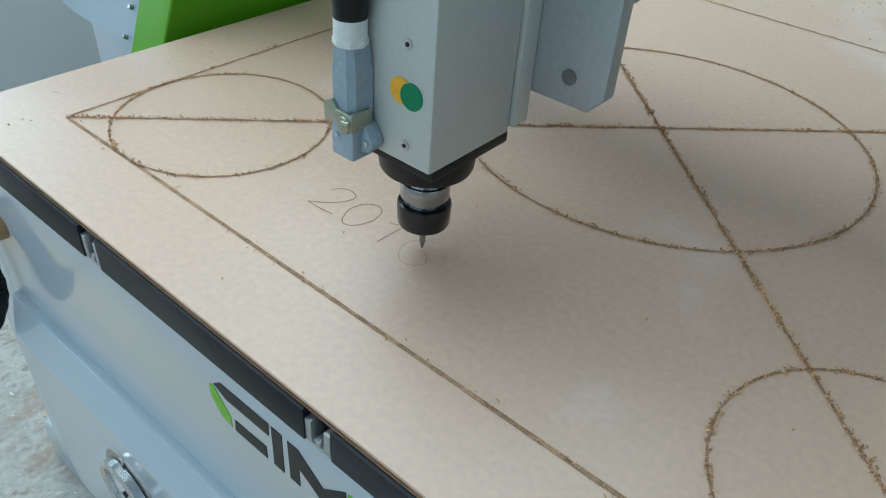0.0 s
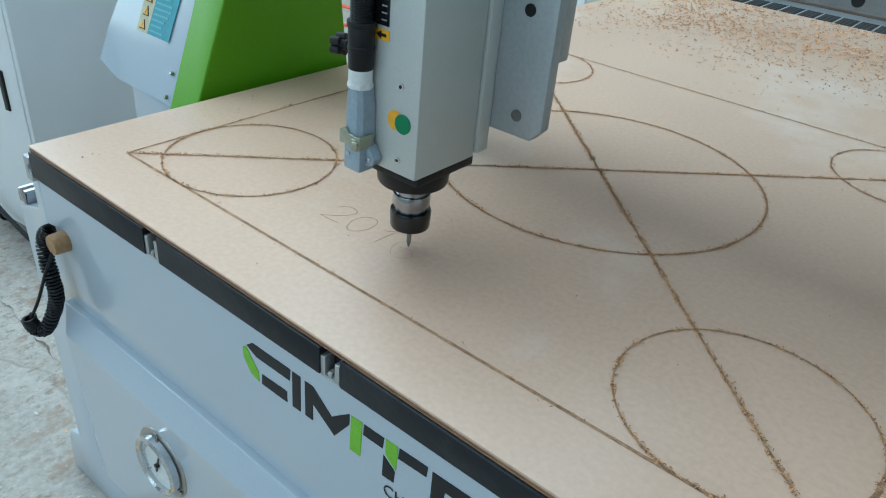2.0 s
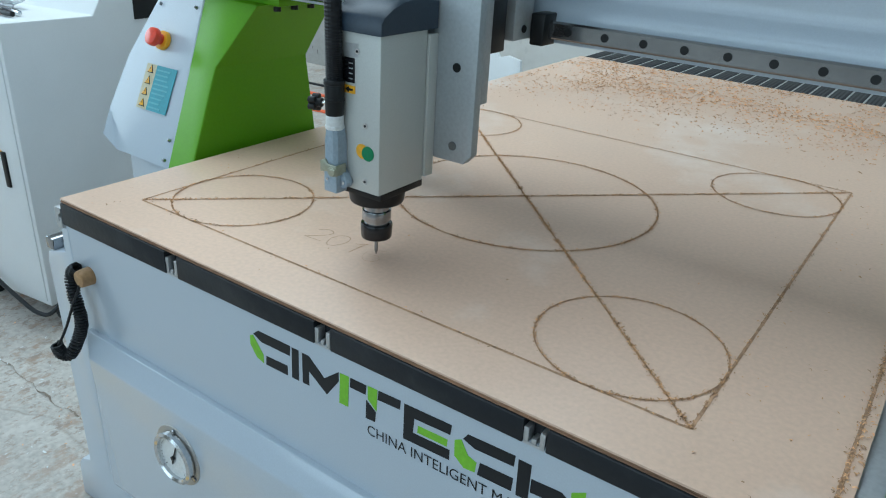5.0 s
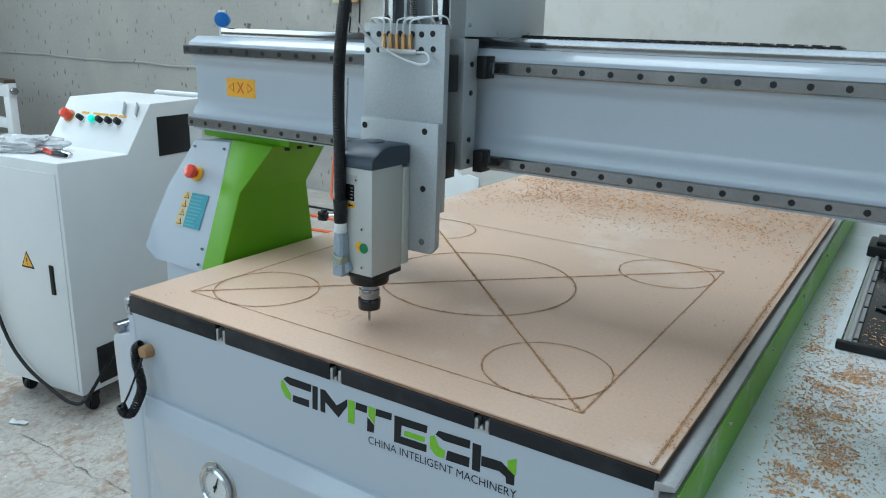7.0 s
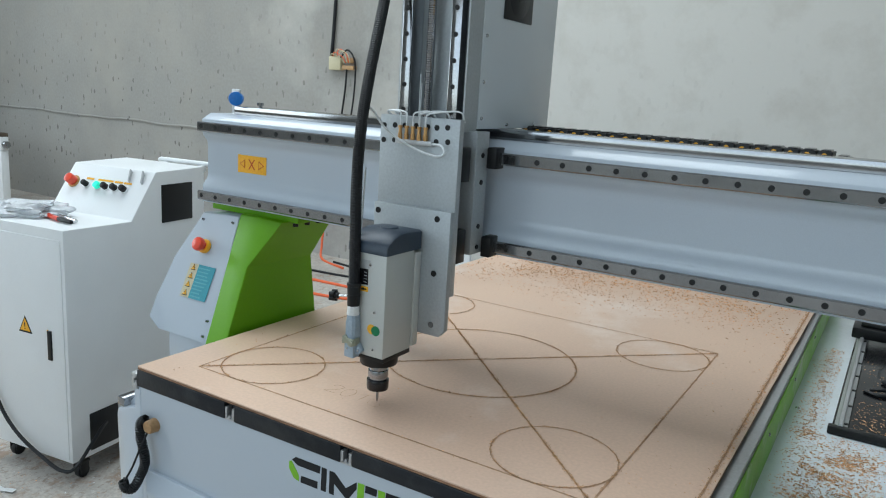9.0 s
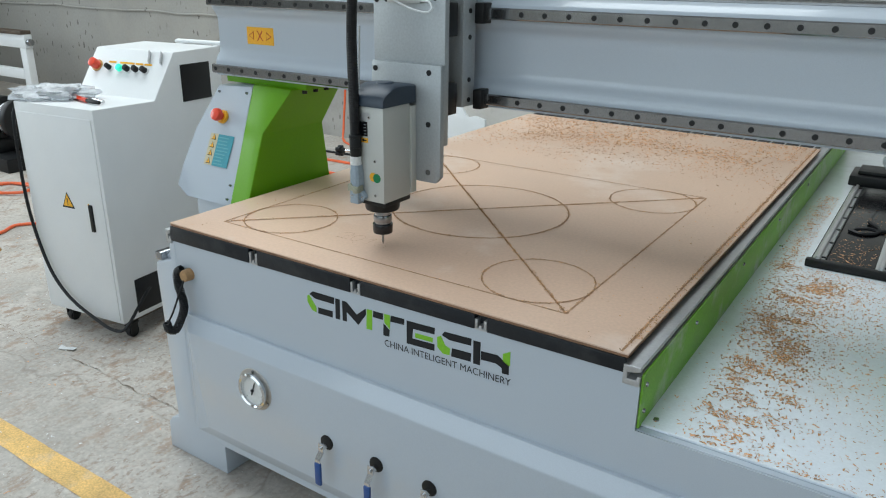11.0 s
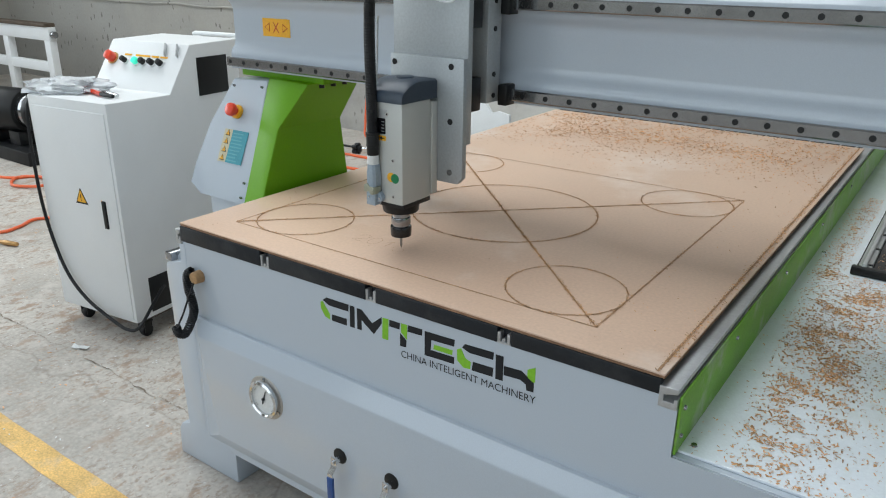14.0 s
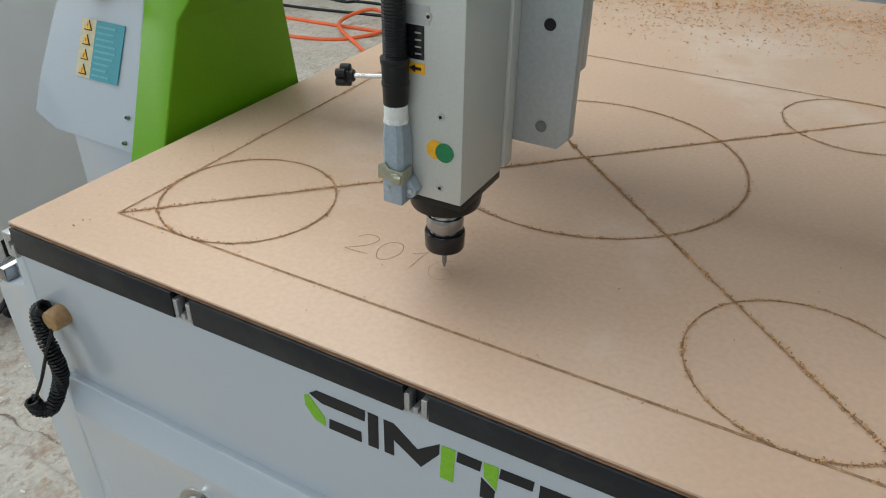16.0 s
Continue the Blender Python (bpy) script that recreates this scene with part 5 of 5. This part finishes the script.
tube(bm, smooth_line([(1.50, 1.45, 0.622), (1.54, 1.43, 0.622), (1.575, 1.46, 0.622), (1.58, 1.52, 0.622), (1.545, 1.575, 0.623)], 8), 0.006, 8)
tube(bm, smooth_line([(1.515, 1.475, 0.622), (1.55, 1.465, 0.632), (1.585, 1.49, 0.622), (1.60, 1.50, 0.622)], 8), 0.006, 8)
part("loose_lead", bm, RUBBER, ts, "loose black lead lying on the slide")

# ---- the control cabinet ----
CAB = Matrix.Translation((-0.800, 0.325, 0)) @ Matrix.Rotation(math.atan2(0.1288, 0.9917), 4, "Z")
cabinet = thing("control_cabinet", (-0.95, 0.6, 0), "white powder-coated control cabinet with sloping button console", "cabinet")


def cab(name, bm, material, label="", smooth=True, parent=None):
    bm.transform(CAB)
    return part(name, bm, material, parent or cabinet, label, smooth)


CW, CD = 0.42, 0.66
bm = NB()
prism(bm, [(0, 0.085), (0, 0.916), (0.285, 0.910), (0.405, 1.080), (CD, 1.085), (CD, 0.085)], -CW, 0, "x", 0.004)
body = cab("body", bm, WHITE, "white painted sheet steel body")
bm = NB()
box(bm, -CW + 0.012, -0.014, -0.004, 0.002, 0.10, 0.880, 0.0015)
door = cab("door", bm, WHITE, parent=cabinet)
bm = NB()
box(bm, -0.088, -0.070, -0.010, -0.002, 0.455, 0.560, 0.002)
cab("handle", bm, BLACK, "black flush handle", parent=door)
bm = NB()
box(bm, -0.090, -0.0875, -0.0075, -0.003, 0.455, 0.562)
cab("handle_trim", bm, YELLOW, parent=door, smooth=False)
R3 = CAB.to_3x3()
sign_triangle(door, CAB @ Vector((-0.200, -0.004, 0.560)), R3 @ Vector((1, 0, 0)), (0, 0, 1), 0.066)
sl = Vector((0, 0.120, 0.170)).normalized()
sn = Vector((0, -0.170, 0.120)).normalized()


def console(x, k, lift=0.0):
    return Vector((x, 0.285, 0.910)) + sl * k + sn * lift


def knob(x, k, r, h, material, name, label="", collar=DIAL):
    bm = NB()
    cyl(bm, console(x, k), console(x, k, 0.006), r * 1.25, None, 20, 0.001)
    base = cab("button_collar", bm, collar)
    bm = NB()
    cyl(bm, console(x, k, 0.005), console(x, k, h), r, r * 0.92, 20, 0.0015)
    return cab(name, bm, material, label)


knob(-0.370, 0.125, 0.020, 0.036, RED, "stop_button", "red mushroom stop button", BRASS)
knob(-0.295, 0.118, 0.011, 0.028, BLACK, "selector", "black selector switch")
knob(-0.235, 0.118, 0.0145, 0.022, LIT, "lit_button", "lit green push button")
for x in (-0.195, -0.148, -0.102):
    knob(x, 0.118, 0.0125, 0.026, BLACK, "selector", "black selector switch")
bm = NB()
for x in (-0.295, -0.235, -0.195, -0.148, -0.102):
    a = [console(x + dx, k, 0.0012) for dx, k in ((-0.020, 0.142), (0.020, 0.142), (0.020, 0.150), (-0.020, 0.150))]
    bm.faces.new([bm.verts.new(p) for p in a])
cab("button_labels", bm, YELLOW, "small yellow button labels", smooth=False)
for x in (-0.100, -0.038):
    bm = NB()
    prism(bm, [(x - 0.002, 0.0), (x + 0.002, 0.0), (x + 0.002, 0.048), (x - 0.002, 0.048)], 0.0, 0.030, "y")
    bm.transform(Matrix.Translation(console(0, 0.150, 0.001)) @ Matrix.Rotation(radians(-35), 4, "X") @ Matrix.Translation((0, -0.02, 0)))
    bmesh.ops.rotate(bm, verts=bm.verts[:], cent=console(x, 0.16), matrix=Matrix.Rotation(radians(28), 3, "Z"))
    cab("keypad_bracket", bm, ALU, "bent bare metal keypad bracket", smooth=False)
bm = NB()
box(bm, -0.002, 0.003, 0.430, 0.590, 0.885, 1.030, 0.002)
vent = cab("side_vent", bm, BLACK, "black square vent")
bm = NB()
box(bm, -0.002, 0.003, 0.075, 0.200, 0.105, 0.245, 0.002)
cab("side_vent", bm, BLACK, "black square vent")
bm = NB()
box(bm, -CW + 0.02, -0.02, 0.06, CD - 0.02, 0.068, 0.086, 0.002)
cab("plinth", bm, DARKWOOD)
for x, y in ((-0.035, 0.06), (-CW + 0.05, 0.06), (-0.035, CD - 0.06), (-CW + 0.05, CD - 0.06)):
    bm = NB()
    box(bm, x - 0.022, x + 0.022, y - 0.022, y + 0.022, 0.062, 0.070, 0.001)
    box(bm, x - 0.020, x - 0.015, y - 0.016, y + 0.018, 0.022, 0.064, 0.001)
    box(bm, x + 0.015, x + 0.020, y - 0.016, y + 0.018, 0.022, 0.064, 0.001)
    fork = cab("caster", bm, BLACK, "black swivel caster")
    bm = NB()
    cyl(bm, (x - 0.011, y + 0.004, 0.0255), (x + 0.011, y + 0.004, 0.0255), 0.025, None, 24, 0.004)
    cab("wheel", bm, RUBBER, parent=fork)
bm = NB()
cablerun = smooth_line([(-CW - 0.004, 0.03, 0.90), (-CW - 0.012, 0.0, 0.86), (-CW - 0.014, -0.01, 0.65), (-CW + 0.005, -0.015, 0.45), (-CW + 0.07, -0.02, 0.26), (-0.25, -0.025, 0.155), (-0.10, -0.03, 0.090), (-0.02, -0.03, 0.070), (0.020, -0.01, 0.080), (0.035, 0.05, 0.15), (0.030, 0.10, 0.19), (0.02, 0.13, 0.20)], 12)
tube(bm, cablerun, 0.0065, 8)
cab("power_cable", bm, RUBBER, "black power cable looping to the floor")

bm = NB()
tube(bm, [(-CW + 0.16, CD + 0.026, 1.088), (-CW + 0.17, CD + 0.026, 1.092), (0.00, CD + 0.026, 1.092), (0.01, CD + 0.026, 1.088)], 0.010, 10)
for x in (-CW + 0.19, -0.03):
    box(bm, x, x + 0.016, CD - 0.002, CD + 0.028, 1.062, 1.086, 0.002)
cab("back_rail", bm, WHITE, "white tube rail along the back edge")

# things on the cabinet
bm = NB()
bmesh.ops.create_icosphere(bm, subdivisions=4, radius=1.0)
for v in bm.verts:
    n = noise.noise(v.co * 2.1) * 0.35 + noise.noise(v.co * 5.0) * 0.22
    v.co = Vector((v.co.x * 0.15, v.co.y * 0.085, v.co.z * 0.040)) * (1 + n)
    v.co.z = max(v.co.z, -0.012)
bm.transform(CAB @ Matrix.Translation((-0.345, 0.115, 0.930)) @ Matrix.Rotation(0.5, 4, "Z"))
single("plastic_bag", bm, FILM, "crumpled clear plastic bag lying on the cabinet", "plastic bag")
bm = NB()
bmesh.ops.create_icosphere(bm, subdivisions=3, radius=1.0)
for v in bm.verts:
    n = noise.noise(v.co * 1.7 + Vector((3, 1, 4)))
    v.co = Vector((v.co.x * 0.08, v.co.y * 0.022, v.co.z * 0.012)) * (1 + 0.3 * n)
bm.transform(CAB @ Matrix.Translation((-0.32, 0.125, 0.930)) @ Matrix.Rotation(0.5, 4, "Z"))
single("packed_handset", bm, CAP, "dark handset wrapped in the plastic bag", "handset")
pl = thing("pliers", CAB @ Vector((-0.2, 0.10, 0.915)), "steel pliers with red and black handles on the cabinet top", "pliers")
PL = CAB @ Matrix.Translation((-0.19, 0.125, 0.9155)) @ Matrix.Rotation(radians(-14), 4, "Z")
for name, pts, r, m in (("jaw", [(-0.10, 0.018, 0.006), (-0.075, 0.022, 0.008), (-0.05, 0.010, 0.008), (0.02, 0.002, 0.008)], 0.0068, CHROME), ("jaw", [(-0.10, 0.030, 0.006), (-0.08, 0.034, 0.008), (-0.05, 0.022, 0.009), (0.00, 0.020, 0.009), (0.11, 0.020, 0.008)], 0.0062, CHROME),
                        ("handle", [(-0.085, 0.006, 0.009), (-0.03, -0.006, 0.009), (0.05, -0.012, 0.009)], 0.0085, RED), ("handle", [(0.05, -0.012, 0.009), (0.09, -0.010, 0.009), (0.125, -0.004, 0.009)], 0.0075, BLACK)):
    bm = NB()
    tube(bm, smooth_line(pts, 6), r, 8)
    bm.transform(PL)
    part(name, bm, m, pl)

# ---- far things in the hall ----
bench = thing("steel_bench", (-7.2, 3.2, 0), "white painted steel machine frame standing by the wall", "machine frame")
bm = NB()
box(bm, -8.4, -6.22, 3.00, 3.08, 0.60, 0.735, 0.004)
part("front_rail", bm, WHITE, bench)
for x in (-6.34, -7.2, -8.2):
    bm = NB()
    box(bm, x, x + 0.11, 3.002, 3.078, 0.0, 0.60, 0.004)
    part("post", bm, WHITE, bench)
bm = NB()
box(bm, -8.4, -6.34, 3.006, 3.074, 0.28, 0.38, 0.004)
part("lower_rail", bm, WHITE, bench)
bm = NB()
box(bm, -8.4, -6.24, 2.98, 3.09, 0.735, 0.772, 0.004)
part("top_plank", bm, DARKWOOD, bench, "dark timber top")
bm = NB()
cyl(bm, (-6.22, 3.04, 0.66), (-6.17, 3.04, 0.66), 0.035, None, 16, 0.004)
part("end_knob", bm, STEEL, bench)
mot = thing("electric_motor", (-4.1, 1.6, 0), "black electric motor with bare steel flange on a dark stand", "motor")
bm = NB()
cyl(bm, (-4.55, 1.5, 0.34), (-4.02, 1.62, 0.34), 0.16, None, 32, 0.015)
part("motor_body", bm, BLACK, mot)
bm = NB()
cyl(bm, (-4.02, 1.62, 0.34), (-3.93, 1.64, 0.34), 0.13, None, 32, 0.004)
part("flange", bm, STEEL, mot, "bare steel flange")
bm = NB()
cyl(bm, (-3.93, 1.64, 0.34), (-3.88, 1.65, 0.34), 0.15, None, 32, 0.004)
part("end_bell", bm, BLACK, mot)
bm = NB()
box(bm, -4.7, -3.75, 1.42, 1.72, 0.0, 0.10, 0.006)
box(bm, -4.45, -4.30, 1.46, 1.66, 0.10, 0.20, 0.004)
box(bm, -4.15, -4.00, 1.50, 1.68, 0.10, 0.20, 0.004)
part("stand", bm, BLACK, mot)


def hose(name, pts, r, m, label, category="hose"):
    bm = NB()
    tube(bm, smooth_line(pts, 10), r, 8)
    return single(name, bm, m, label, category)


hose("air_hose", [(-3.9, 0.55, 0.008), (-3.2, 0.58, 0.008), (-2.75, 0.60, 0.008), (-2.50, 0.61, 0.010), (-2.50, 0.72, 0.010), (-2.55, 0.86, 0.010), (-2.3, 1.05, 0.008), (-1.7, 1.3, 0.008)], 0.009, HOSE, "orange air hose lying on the concrete floor")
hose("air_hose", [(-4.6, 0.95, 0.008), (-3.63, 1.15, 0.008), (-3.45, 1.29, 0.012), (-3.22, 1.30, 0.02), (-3.16, 1.18, 0.02), (-3.35, 1.10, 0.012), (-3.5, 1.25, 0.012), (-3.1, 1.45, 0.008), (-2.6, 1.7, 0.008)], 0.010, HOSE, "orange air hose looped on the concrete floor")
hose("air_hose", [(-2.6, 2.72, 0.008), (-1.72, 2.80, 0.008), (-1.45, 3.00, 0.010), (-1.40, 3.25, 0.04), (-1.60, 3.30, 0.07), (-1.66, 3.05, 0.04), (-1.40, 2.85, 0.010), (-1.25, 2.75, 0.008), (-1.0, 2.70, 0.008)], 0.011, HOSE, "orange air hose looped on the floor by the wall")
hose("air_hose", [(-2.6, 3.05, 0.008), (-1.87, 3.08, 0.008), (-1.3, 3.12, 0.008), (-0.6, 3.05, 0.008)], 0.011, HOSE, "orange air hose lying on the floor by the wall")
hose("air_hose", [(-2.62, 3.74, 0.95), (-2.60, 3.74, 0.5), (-2.60, 3.70, 0.12), (-2.52, 3.62, 0.012), (-2.2, 3.5, 0.010)], 0.010, HOSE, "orange air hose hanging down the wall")
hose("power_cord", [(-3.0, 3.25, 0.008), (-2.15, 3.30, 0.008), (-1.5, 3.42, 0.008), (-0.7, 3.44, 0.008)], 0.009, RUBBER, "black power cord lying by the wall", "cord")
hose("power_cord", [(-2.4, 3.62, 0.009), (-2.0, 3.56, 0.009), (-1.86, 3.62, 0.009), (-1.2, 3.66, 0.009)], 0.009, RUBBER, "black power cord lying by the wall", "cord")
bm = NB()
cyl(bm, (-2.30, 0.545, 0.015), (-2.22, 0.570, 0.015), 0.014, 0.011, 12, 0.002)
cyl(bm, (-2.40, 0.52, 0.013), (-2.30, 0.545, 0.015), 0.010, None, 6)
single("hose_coupling", bm, BRASS, "brass hose coupling lying on the floor", "coupling")

# torn white sheet leaning behind the bed
bm = NB()
prism(bm, [(-1.15, 0.0), (-0.60, 0.0), (-0.625, 0.545), (-0.70, 0.560), (-0.75, 0.545), (-0.79, 0.600), (-0.84, 0.635), (-1.05, 0.640), (-1.15, 0.632)], 2.74, 2.76, "y", 0.003)
single("white_panel", bm, WHITE, "broken-edged white panel leaning behind the router", "panel")

# socket on the wall with its cables
sock = thing("wall_socket", (-2.5, 3.79, 1.60), "old wired wall socket with loose connector block", "socket")
bm = NB()
box(bm, -2.62, -2.50, 3.745, 3.80, 1.56, 1.67, 0.006)
part("socket_box", bm, CREAM, sock)
bm = NB()
box(bm, -2.49, -2.37, 3.755, 3.80, 1.565, 1.60, 0.004)
box(bm, -2.45, -2.38, 3.755, 3.79, 1.62, 1.66, 0.004)
part("connector_block", bm, WOODKNOB, sock, "brownish connector block")
for pts, r in (([(-2.60, 3.78, 2.95), (-2.63, 3.78, 2.6), (-2.59, 3.78, 2.3), (-2.60, 3.78, 1.95), (-2.62, 3.78, 1.67)], 0.014), ([(-2.44, 3.76, 1.57), (-2.46, 3.77, 1.4), (-2.50, 3.77, 1.1), (-2.50, 3.77, 0.9)], 0.008), ([(-2.50, 3.75, 1.66), (-2.42, 3.74, 1.72), (-2.35, 3.75, 1.62), (-2.37, 3.77, 1.35), (-2.42, 3.77, 1.0), (-2.42, 3.77, 0.8)], 0.007)):
    bm = NB()
    tube(bm, smooth_line(pts, 10), r, 8)
    part("cable", bm, RUBBER, sock)
for k in range(5):
    bm = NB()
    a = random.uniform(-0.03, 0.03)
    tube(bm, smooth_line([(-2.60 + k * 0.02, 3.75, 1.665), (-2.58 + k * 0.025, 3.735, 1.70 + a), (-2.50 + k * 0.02, 3.74, 1.67 + a), (-2.46 + k * 0.015, 3.75, 1.62)], 6), 0.004, 6)
    part("loose_wire", bm, HOSE if k % 2 else CREAM, sock)
